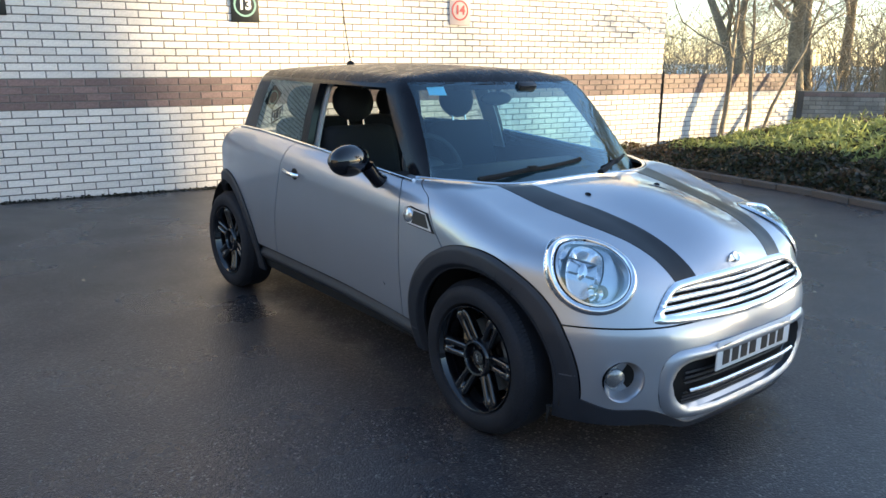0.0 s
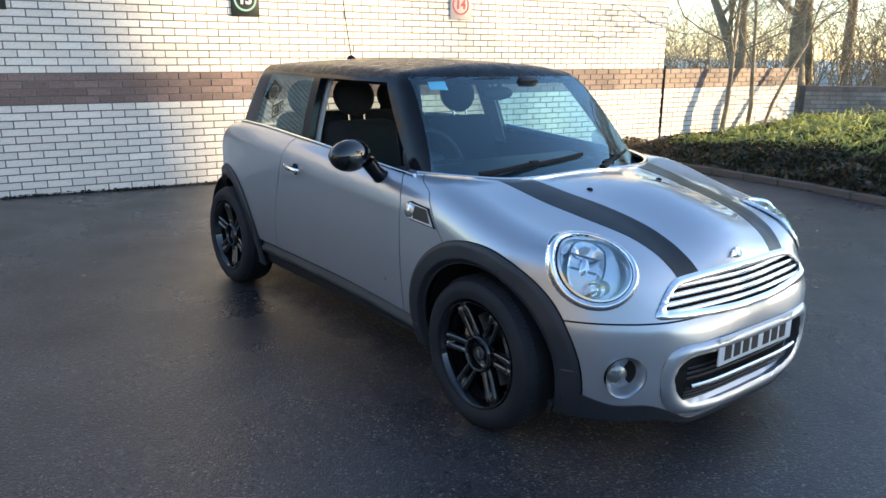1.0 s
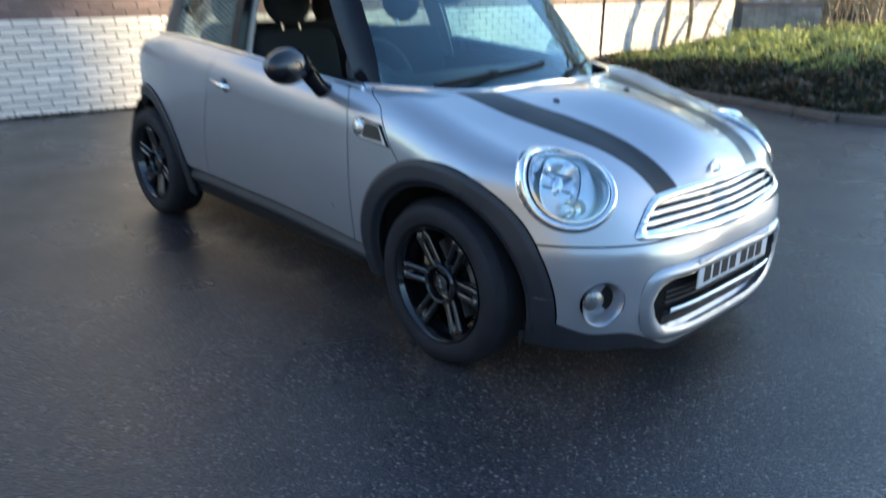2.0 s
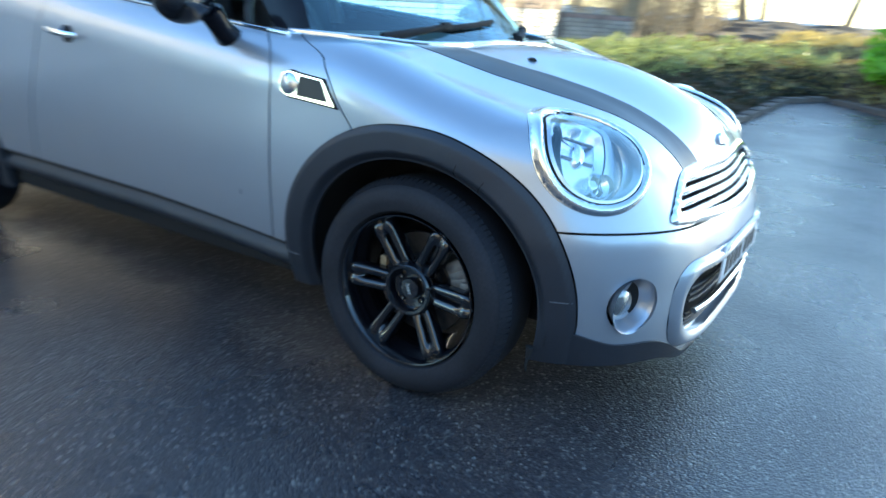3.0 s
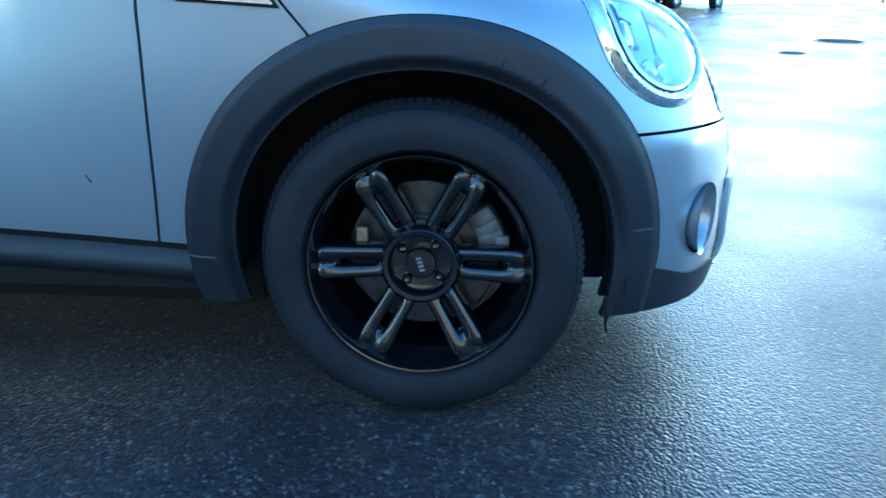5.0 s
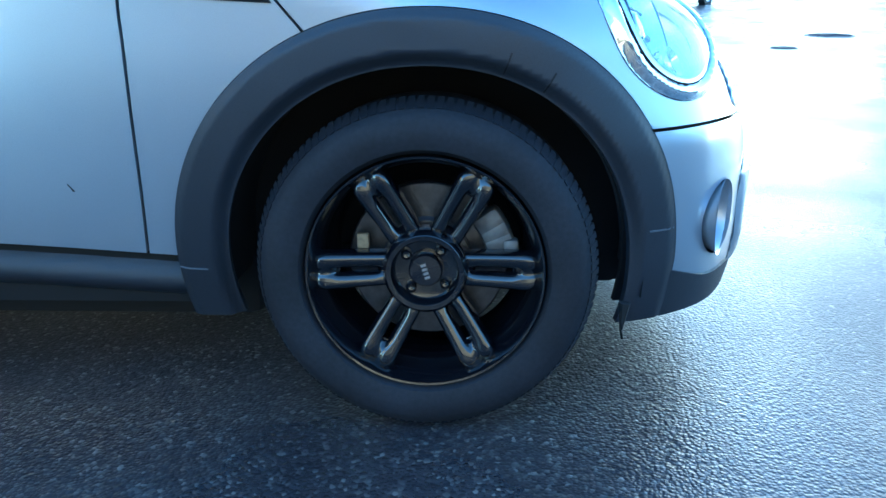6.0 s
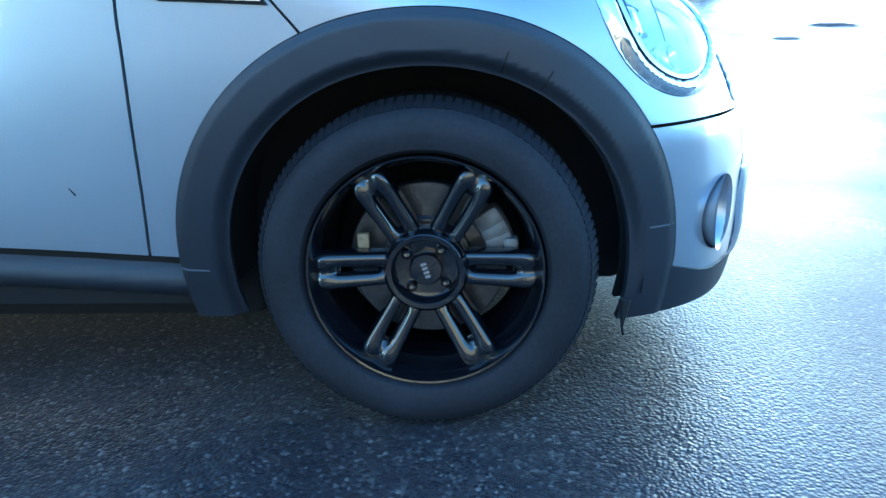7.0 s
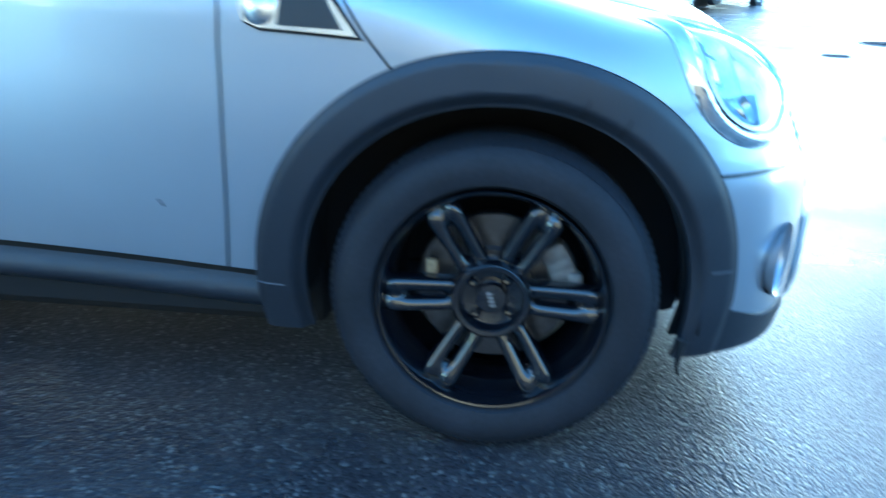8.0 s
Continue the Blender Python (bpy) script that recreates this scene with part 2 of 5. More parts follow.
def body(p):
    x, y, z = p[..., 0], np.abs(p[..., 1]), p[..., 2]
    side = y - (0.838 - 0.34 * np.maximum(0, 0.70 - z) ** 2 - 0.24 * np.maximum(0, x - 0.05) ** 2 - 0.19 * np.maximum(0, -1.9 - x) ** 2)
    top = z - (top_line(x) - (0.058 * step(y, 0, 0.36) + 0.010 * np.maximum(0, y - 0.3) / 0.3) * step(x, -0.30, 0.24)
               - 0.032 * step(y, 0.30, 0.66) * step(x, -0.34, 0.06) * (1 - step(x, 0.25, 0.55)))
    front = x - (0.700 - 0.335 * (y / 0.8) ** 3.6 + nose_line(z))
    rear = -2.99 + 0.33 * (y / 0.8) ** 3 - x
    return smax(smax(smax(side, top, 0.16), front, 0.10), rear, 0.15)


def cabin(p):
    x, y, z = p[..., 0], np.abs(p[..., 1]), p[..., 2]
    h = z - 0.95
    side = y - (0.735 - 0.25 * h - 0.2 * h * h - 0.085 * (np.maximum(0, -1.2 - x) / 1.2) ** 2 - 0.05 * (np.maximum(0, x + 1.0) / 0.5) ** 2)
    top = z - (1.428 - np.where(x > -1.35, 0.028, 0.013) * ((x + 1.35) / 0.75) ** 2 - 0.05 * (y / 0.6) ** 2)
    screen = 0.62 * (x - (-0.20 - 1.28 * (z - 0.94) - (0.25 - 0.395 * (z - 0.94)) * (y / 0.68) ** 2))
    rear = 0.85 * (-2.80 + 0.55 * (z - 1.0) + 0.22 * (y / 0.62) ** 3 - x)
    return smax(smax(smax(side, top, 0.07), screen, 0.05), rear, 0.06)


sill_line = curve([(0.2, 0.320), (0.44, 0.334), (0.7, 0.353), (1.0, 0.369), (1.4, 0.375), (2.1, 0.378)])


def sill_top(x):
    """The foot of the doors climbs towards the rear, then runs level."""
    return sill_line(-np.asarray(x, float))


def arch_solid(ax):
    """The flank with the arch trim standing proud and its inner lip turned in."""
    return lambda p: body(p) - (0.014 - 0.024 * (1 - step(arch_r(p, ax), ARCH_IN, ARCH_IN + 0.026)) * np.where(p[..., 0] > ax, step(p[..., 2], HUB_Z - 0.15, HUB_Z + 0.12), 1.0) - 0.008 * step(arch_r(p, ax), ARCH_OUT - 0.02, ARCH_OUT))


def sill_solid(p):
    """The flank with the rounded sill below the door."""
    t = np.clip((p[..., 2] - sill_top(p[..., 0]) + 0.098) / 0.098, 0, 1)
    return body(p) - (-0.036 + 0.040 * np.sin(t ** 0.72 * math.pi) ** 1.3)


def side_rays(x0, x1, nx, a0=-62, a1=62, na=60, y0=-0.35, z0=0.64):
    x, a = grid(np.linspace(x0, x1, nx), np.radians(np.linspace(a0, a1, na)))
    return np.stack([x, np.full_like(x, y0), np.full_like(x, z0)], -1), np.stack([0 * x, -np.cos(a), np.sin(a)], -1)


def nose_rays(v0=-1.0, v1=1.0, nv=110, a0=-30, a1=100, na=90, x0=-0.30, z0=0.42):
    v, a = grid(np.linspace(v0, v1, nv), np.radians(np.linspace(a0, a1, na)))
    b = v * math.radians(62)
    return np.stack([np.full_like(v, x0), 0.45 * v, np.full_like(v, z0)], -1), np.stack([np.cos(a) * np.cos(b), np.sin(b), np.sin(a) * np.cos(b)], -1)


def low(q, level):
    return lambda p: level - p[..., q]


def high(q, level):
    return lambda p: p[..., q] - level


def arch_r(p, ax=0.0):
    """Distance from a wheel's centre, a little squared towards the top corners."""
    dx, dz = np.abs(p[..., 0] - ax - 0.005), p[..., 2] - HUB_Z
    r = (dx ** 2.1 + np.maximum(np.abs(dz), 1e-6) ** 2.1) ** (1 / 2.1)
    straight = dx - 0.12 * np.minimum(dz, 0)          # below the hub the front edge runs straight down
    return np.where((dz < 0) & (p[..., 0] > 0) & (ax > -1), np.where(r < 0.40, r, straight), r)


ARCH_OUT, ARCH_IN = 0.460, 0.367


def arch_edge(p, ax):
    """Outer radius of the trim; behind the rear wheel it narrows into the bumper."""
    return ARCH_OUT - (0.045 * step(ax - p[..., 0], 0.0, 0.40) if ax < -1 else 0.0)


BELT = lambda p: p[..., 2] - (top_line(p[..., 0]) - 0.012)


# ---- the silver hatchback ----
out_of = lambda f: (lambda p: -f(p))
car = tagged(new("hatchback_car"), "silver three-door hatchback with black roof, parked on damp asphalt", "car")

door_front = curve([(0.3, -0.515), (0.45, -0.497), (0.6, -0.488), (0.75, -0.485), (0.86, -0.490), (0.92, -0.525), (0.97, -0.61)])
door_rear = curve([(0.33, -1.74), (0.6, -1.68), (0.85, -1.60), (1.05, -1.53)])
shut_line = curve([(0.60, -0.10), (0.735, -0.190), (0.782, -0.229), (0.875, -0.296), (0.912, -0.336), (0.935, -0.41), (0.96, -0.50)])
shut = lambda p: p[..., 0] - shut_line(p[..., 2])          # bonnet shut line on the flank
cowl_x = lambda y: -0.178 - 0.262 * np.abs(y / 0.68) ** 5
cowl = lambda p: cowl_x(p[..., 1]) - p[..., 0]      # rear edge of the bonnet
SEAM = 0.556


def lamp_frame(side):
    o = np.array([-0.3, 0.29 * side, 0.42])
    c = shoot(body, o, np.array([0.388, 0.634 * side, 0.7318]) - o)
    a = Vector(slope(body, c))
    a = (a + Vector((0.35, 0.05 * side, 0.0))).normalized()
    u = Vector((0, 0, 1)).cross(a).normalized()
    w = a.cross(u)
    k, q = math.cos(0.746), -side * math.sin(0.746)      # the oval leans outwards at its top
    return Vector(c), u * k + w * q, w * k - u * q, a


LAMPS = {s: lamp_frame(s) for s in (-1, 1)}
LAMP_U, LAMP_W = 0.1483, 0.1705


def lamp_cut(side, scale):
    c, u, w, a = (np.array(v) for v in LAMPS[side])

    def cut(p):
        d = p - c - (1 - scale) * np.array([0.038, -0.024 * side, 0.0])
        e = np.sqrt((d @ u / LAMP_U) ** 2 + (d @ w / LAMP_W) ** 2) - scale
        return np.where(d @ a > -0.2, e, 1.0)
    return cut


def band(side, outer, inner):
    """Cuts that leave an oval ring of the lamp."""
    return [lamp_cut(side, outer), out_of(lamp_cut(side, inner))]


def grille_cut(p):
    y, z = np.abs(p[..., 1]), p[..., 2]
    g = smax(smax(y - (0.535 - 0.95 * (z - 0.565)), z - (0.702 - 0.016 * (y / 0.4) ** 2), 0.06), 0.547 + 0.022 * (y / 0.5) ** 2 - z, 0.03)
    return np.where(p[..., 0] > 0.3, g, 1.0)


def intake_cut(p):
    y, z = np.abs(p[..., 1]), p[..., 2]
    g = smax(smax(y - 0.448, z - 0.420, 0.10), 0.212 + 0.05 * (y / 0.46) ** 3 - z, 0.11)
    return np.where(p[..., 0] > 0.3, g, 1.0)


def fog_frame(side):
    o = np.array([0.2, 0.50 * side, 0.36])
    c = shoot(body, o, np.array([0.578, 0.612 * side, 0.365]) - o)
    a = (Vector(slope(body, c)) + Vector((0.5, 0, 0))).normalized()
    u = Vector((0, 0, 1)).cross(a).normalized()
    return Vector(c), u, a.cross(u), a


foot = lambda p: 0.150 + 0.100 * step(np.abs(p[..., 1]), 0.28, 0.56) + 0.055 * step(np.abs(p[..., 1]), 0.62, 0.78)
clad_foot = lambda p: 0.132 + 0.058 * step(np.abs(p[..., 1]), 0.28, 0.52)
LIP = 0.050
lip_solid = lambda p: body(p) - 0.017 * np.sin(np.clip(intake_cut(p) / LIP, 0, 1) * math.pi) ** 0.8
FOGS = {s: fog_frame(s) for s in (-1, 1)}


def fog_cut(side, r):
    c, u, w, a = (np.array(v) for v in FOGS[side])

    def cut(p):
        d = p - c
        e = np.sqrt((d @ u) ** 2 + (d @ w) ** 2) - r
        return np.where(d @ a > -0.2, e, 1.0)
    return cut


def axes(c, u, w, a):
    """Matrix whose local -y is a, x is u and z is w."""
    m = Matrix((u, -a, w)).transposed().to_4x4()
    m.translation = c
    return m


out_arch = lambda ax, r: (lambda p: r - arch_r(p, ax))
in_arch = lambda ax, r: (lambda p: arch_r(p, ax) - r)
above_sill = lambda p: np.where(p[..., 0] > -2.3, sill_top(p[..., 0]) + 0.004, 0.30) - p[..., 2]
flank = lambda p: np.where(np.abs(p[..., 1]) > 0.45, 0.003 - shut(p), -1.0)

bonnet = skin("bonnet", body, nose_rays(nv=160, na=150, a1=138),
              [low(2, SEAM + 0.003), flank, cowl, out_arch(0.0, ARCH_OUT), out_of(grille_cut), out_of(lamp_cut(-1, 1.0)), out_of(lamp_cut(1, 1.0))],
              PAINT, car, "silver bonnet with damp reflections")
stripe_in = curve([(-0.25, 0.36), (0.0, 0.34), (0.15, 0.313), (0.3, 0.297), (0.42, 0.283), (0.53, 0.268), (0.62, 0.242)])
stripe_out = curve([(-0.25, 0.508), (0.0, 0.49), (0.15, 0.468), (0.3, 0.440), (0.42, 0.412), (0.53, 0.384), (0.62, 0.350)])
for side in (-1, 1):
    skin("bonnet_stripe", body, nose_rays(nv=190, na=140, a1=125),
         [low(2, SEAM + 0.02), cowl, lambda p, s=side: stripe_in(p[..., 0]) - s * p[..., 1], lambda p, s=side: s * p[..., 1] - stripe_out(p[..., 0]), out_of(grille_cut), low(0, -0.5)],
         STRIPE, bonnet, "dark vinyl stripe", depth=0.002, out=0.0012)
wings = skin("wing", body, side_rays(-0.66, 0.05, 60, na=90), [lambda p: door_front(p[..., 2]) + 0.003 - p[..., 0], lambda p: shut(p) + 0.003, lambda p: 0.70 - np.abs(p[..., 1]), out_arch(0.0, ARCH_OUT), above_sill],
             PAINT, car, "silver front wing panel", mirror=True)
doors = skin("door", body, side_rays(-1.82, -0.40, 110, na=90), [lambda p: p[..., 0] - door_front(p[..., 2]) + 0.003, lambda p: door_rear(p[..., 2]) + 0.003 - p[..., 0], BELT, above_sill],
             PAINT, car, "silver door", mirror=True)
skin("rear_quarter", body, side_rays(-2.78, -1.5, 110, na=90), [lambda p: p[..., 0] - door_rear(p[..., 2]) + 0.003, BELT, lambda p: arch_edge(p, AXLES[1]) - arch_r(p, AXLES[1]), above_sill],
     PAINT, car, "silver rear quarter panel", mirror=True)
v, a = grid(np.linspace(-1, 1, 60), np.radians(np.linspace(-30, 62, 50)))
skin("tailgate", body, (np.stack([np.full_like(v, -2.3), 0.4 * v, np.full_like(v, 0.5)], -1), np.stack([-np.cos(a) * np.cos(v), np.sin(v), np.sin(a) * np.cos(v)], -1)),
     [high(0, -2.782), low(2, 0.25)], PAINT, car)
bumper = skin("front_bumper", body, nose_rays(nv=170, na=120), [high(2, SEAM - 0.003), lambda p: foot(p) - p[..., 2], low(0, 0.0), out_arch(0.0, ARCH_OUT), out_of(lambda p: intake_cut(p) - LIP), out_of(grille_cut),
              out_of(fog_cut(-1, 0.075)), out_of(fog_cut(1, 0.075))], PAINT, car, "silver front bumper", depth=0.02)
skin("intake_lip", lip_solid, nose_rays(-0.95, 0.95, 200, -42, 24, 150), [lambda p: intake_cut(p) - LIP, out_of(intake_cut), low(0, 0.2)], PAINT, bumper, "raised silver lip round the intake", depth=0.06)
skin("lower_lip", body, nose_rays(nv=150, na=160, a0=-45, a1=30), [lambda p: p[..., 2] - foot(p) - 0.004, lambda p: clad_foot(p) - p[..., 2], low(0, 0.18), out_arch(0.0, ARCH_OUT - 0.03), out_of(lambda p: intake_cut(p) - LIP)], PLASTIC, bumper, "dark grey plastic lip", depth=0.05, out=0.006)

# plastic arches and sills
for ax in AXLES:
    bottom = 0.205 if ax else 0.190
    skin("arch_trim", arch_solid(ax), side_rays(ax - 0.53, ax + 0.53, 130, -75, 40, 130), [lambda p, c=ax: arch_r(p, c) - arch_edge(p, c) + 0.002, out_arch(ax, ARCH_IN), lambda p, c=ax, b=bottom: np.where(p[..., 0] < c, 0.212, b) - p[..., 2]],
         PLASTIC, car, "dark grey plastic wheel arch trim", depth=0.014, mirror=True)
# paler grey for the thin lines on arch joints and sill edge
EDGE_GREY = material("worn_plastic_edge", (0.11, 0.12, 0.14), 0.45, stain=0.2, stain_scale=20)
joint_rear, joint_front = (lambda x: 0.317 - 0.06 * (x + 0.44)), (lambda x: 0.376 - 0.01 * (x - 0.42))
for line, keep in ((joint_rear, high(0, -0.375)), (joint_front, low(0, 0.36))):
    skin("arch_joint", arch_solid(0.0), side_rays(-0.50, 0.52, 120, -50, 0, 220), [lambda p, f=line: np.abs(p[..., 2] - f(p[..., 0])) - 0.0016, in_arch(0.0, ARCH_OUT - 0.004), out_arch(0.0, ARCH_IN + 0.036), keep],
         EDGE_GREY, car, "pale joint in the arch trim", depth=0.001, out=0.0012, mirror=True)
for turn in (20.5, 31.5):          # fine seams across the inner half of the front arch
    k = radians(turn)
    skin("arch_seam", arch_solid(0.0), side_rays(0.08, 0.30, 150, -10, 25, 200), [lambda p, k=k: np.abs((p[..., 0] - 0.005) * math.cos(k) - (p[..., 2] - HUB_Z) * math.sin(k)) - 0.0013,
         in_arch(0.0, ARCH_IN + 0.042), out_arch(0.0, ARCH_IN + 0.006)], LINER, car, depth=0.001, out=0.0012, mirror=True)
for s in (-1, 1):
    pts = []
    for x in np.linspace(-0.46, -2.0, 50):
        z = float(sill_top(x)) - 0.006
        q = shoot(sill_solid, np.array([x, 0.3 * s, z]), np.array([0.0, float(s), 0.0]))
        pts.append((x, q[1] + 0.0004 * s, z))
    finish("sill_lip", *sweep(pts, 0.0018, sides=6), EDGE_GREY, car, "pale worn edge of the sill")
skin("sill", sill_solid, side_rays(-2.03, -0.440, 60, -75, 10, 90), [lambda p: p[..., 2] - sill_top(p[..., 0]) + 0.001, lambda p: sill_top(p[..., 0]) - 0.098 - p[..., 2], out_arch(0.0, ARCH_OUT), out_arch(AXLES[1], ARCH_OUT)],
     PLASTIC, car, "dark grey plastic sill", depth=0.06, mirror=True)
skin("inner_body", body, side_rays(-2.8, 0.2, 120, -70, 60, 70), [BELT, low(2, 0.22), out_arch(0.0, ARCH_IN + 0.01), out_arch(AXLES[1], ARCH_IN + 0.01)], LINER, car, depth=0.01, out=-0.022, mirror=True)
skin("inner_nose", body, nose_rays(nv=70, na=60, a0=-45), [low(2, 0.2), out_arch(0.0, ARCH_IN + 0.01), cowl, flank, out_of(lamp_cut(-1, 0.9)), out_of(lamp_cut(1, 0.9))], LINER, car, depth=0.01, out=-0.045)
bm = bmesh.new()
box(bm, (-1.24, 0, 0.195), (1.72, 1.12, 0.15), 0.03)
box(bm, (-1.18, 0, 0.22), (3.2, 0.95, 0.10), 0.03)
box(bm, (-0.05, 0, 0.50), (0.75, 0.95, 0.40), 0.05)
part("underbody", bm, LINER, car)
for ax in AXLES:
    for s in (-1, 1):
        turn = Matrix.Translation((ax, 0, HUB_Z)) @ Matrix.Diagonal((1, -s, 1, 1))
        vs, fs = lathe([(0.402, 0.752), (0.40, 0.70), (0.40, 0.50), (0.10, 0.48)], 40, turn)
        keep = [f for f in fs if min(vs[i][2] for i in f) > (0.222 if vs[f[0]][0] < ax else 0.19)]
        finish("wheel_well", vs, keep, LINER, car)

# cabin: pillars, roof and glass
screen_half = lambda z: 0.675 - 0.27 * (z - 0.94)
pillar_a = lambda z: -0.60 - (z - 0.965) * 0.87
pillar_b = lambda z: -1.505 - 0.12 * (z - 1.0)
rear_edge = lambda z: -2.30 + 0.18 * (z - 1.0)
HEAD = 1.338


def fan(x0, a0, a1, na, z0=0.93, z1=1.36, nz=46, zs=None):
    a, z = grid(np.radians(np.linspace(a0, a1, na)), np.linspace(z0, z1, nz))
    return np.stack([np.full_like(a, x0), 0 * a, z], -1), np.stack([np.cos(a), np.sin(a), 0 * a], -1)


def flank_rays(x0, x1, nx, z0, z1, nz, s=-1):
    x, z = grid(np.linspace(x0, x1, nx), np.linspace(z0, z1, nz))
    return np.stack([x, 0 * x, z], -1), np.stack([0 * x, np.full_like(x, s), 0 * x], -1)


roof_rays = grid(np.linspace(-2.75, -0.7, 90), np.linspace(-1, 1, 70))
b = roof_rays[1] * math.radians(66)
roof = skin("roof", cabin, (np.stack([roof_rays[0], 0.30 * roof_rays[1], np.full_like(b, 1.15)], -1), np.stack([0 * b, np.sin(b), np.cos(b)], -1)),
            [low(2, HEAD)], ROOF, car, "gloss black roof with dew", depth=0.03)
skin("headlining", cabin, (np.stack([roof_rays[0], 0.30 * roof_rays[1], np.full_like(b, 1.15)], -1), np.stack([0 * b, np.sin(b), np.cos(b)], -1)),
     [low(2, HEAD + 0.01)], HEADLINING, car, "pale cloth headlining", depth=0.002, out=-0.034)
windscreen = skin("windscreen", cabin, fan(-1.15, -75, 75, 80, 0.90), [lambda p: np.abs(p[..., 1]) - screen_half(p[..., 2]), high(2, HEAD + 0.012), low(0, -1.0)],
                  GLASS, car, "clear windscreen", depth=0.003)
skin("screen_pillar", cabin, fan(-1.15, -110, -30, 90, 0.90), [lambda p: screen_half(p[..., 2]) - np.abs(p[..., 1]), lambda p: pillar_a(p[..., 2]) - p[..., 0], high(2, HEAD + 0.014)],
     BLACK_PAINT, car, "gloss black windscreen pillar", depth=0.03, mirror=True)
skin("centre_pillar", cabin, flank_rays(-1.75, -1.35, 40, 0.93, 1.34, 40), [lambda p: p[..., 0] - pillar_b(p[..., 2]), lambda p: pillar_b(p[..., 2]) - 0.075 - p[..., 0], high(2, HEAD + 0.004)],
     BLACK_PAINT, car, "gloss black centre pillar", depth=0.04, mirror=True)
skin("pillar_trim", cabin, flank_rays(-1.75, -1.35, 40, 0.93, 1.34, 40), [lambda p: p[..., 0] - pillar_b(p[..., 2]) - 0.03, lambda p: pillar_b(p[..., 2]) - 0.10 - p[..., 0], high(2, HEAD + 0.004)],
     HEADLINING, car, "pale grey inner pillar trim", depth=0.01, out=-0.05, mirror=True)
skin("window_header", cabin, flank_rays(-2.35, -0.80, 60, 1.25, 1.36, 24), [low(2, 1.322), high(2, HEAD + 0.004), lambda p: p[..., 0] - pillar_a(p[..., 2])], BLACK_PAINT, car, depth=0.03, mirror=True)
quarters = skin("quarter_window", cabin, flank_rays(-2.42, -1.45, 60, 0.98, 1.33, 30), [lambda p: p[..., 0] - pillar_b(p[..., 2]) + 0.077, lambda p: rear_edge(p[..., 2]) - p[..., 0], high(2, 1.322)],
                TINT, car, "tinted rear side window", depth=0.003, mirror=True)
far_glass = skin("door_window", cabin, flank_rays(-1.70, -0.55, 60, 0.93, 1.33, 30, 1), [lambda p: pillar_b(p[..., 2]) + 0.003 - p[..., 0], lambda p: p[..., 0] - pillar_a(p[..., 2]), high(2, 1.322)],
                 GLASS, car, "closed passenger window", depth=0.003)
skin("rear_pillar", cabin, fan(-2.0, 180, 275, 90, 0.95, 1.36, 40), [lambda p: p[..., 0] - rear_edge(p[..., 2]) + 0.003, lambda p: 0.50 - np.abs(p[..., 1]), high(2, HEAD + 0.004)],
     BLACK_PAINT, car, "gloss black rear pillar", depth=0.03, mirror=True)
rear_glass = skin("rear_window", cabin, fan(-2.0, 120, 240, 60, 0.98, 1.36, 40), [high(0, -2.2), lambda p: np.abs(p[..., 1]) - 0.497, high(2, HEAD + 0.004)], TINT, car, "tinted rear window", depth=0.003)
for ob in (windscreen, far_glass, rear_glass, *quarters):
    ob.visible_shadow = False

# chrome strips round the waist and at the screen's foot
for s in (-1, 1):
    xs = np.linspace(-0.50, -2.35, 70)
    pts = []
    for x in xs:
        z = float(top_line(x)) - 0.010
        q = shoot(body, np.array([x, 0.3 * s, z]), np.array([0.0, float(s), 0.0]))
        pts.append((x, min(abs(q[1]), 0.80) * s, z + 0.004))
    finish("waist_strip", *sweep(pts, 0.007, flat=1.3), CHROME, car, "chrome waist strip")
ys = np.linspace(-0.715, 0.715, 90)
pts = []
for y in ys:
    x = float(cowl_x(y)) - 0.006
    q = shoot(body, np.array([x, y, 0.6]), np.array([0.0, 0.0, 1.0]))
    pts.append((x, y, q[2] + 0.002))
finish("screen_strip", *sweep(pts, 0.0085, flat=1.5), CHROME, car, "chrome strip at the foot of the windscreen")
bm = bmesh.new()
box(bm, (-0.46, 0, 0.895), (0.46, 1.24, 0.03), 0.01)
part("scuttle_panel", bm, LINER, car)

# headlamps
def sunk(shape, way, deep=0.009):
    """Push points that would stand above the skin back below it."""
    v, d = np.array([tuple(p) for p in shape[0]]), np.array(way)
    for _ in range(8):
        over = np.maximum(body(v) + deep, 0)
        v = v - d * over[:, None] * 1.1
    return [Vector(p) for p in v], shape[1]


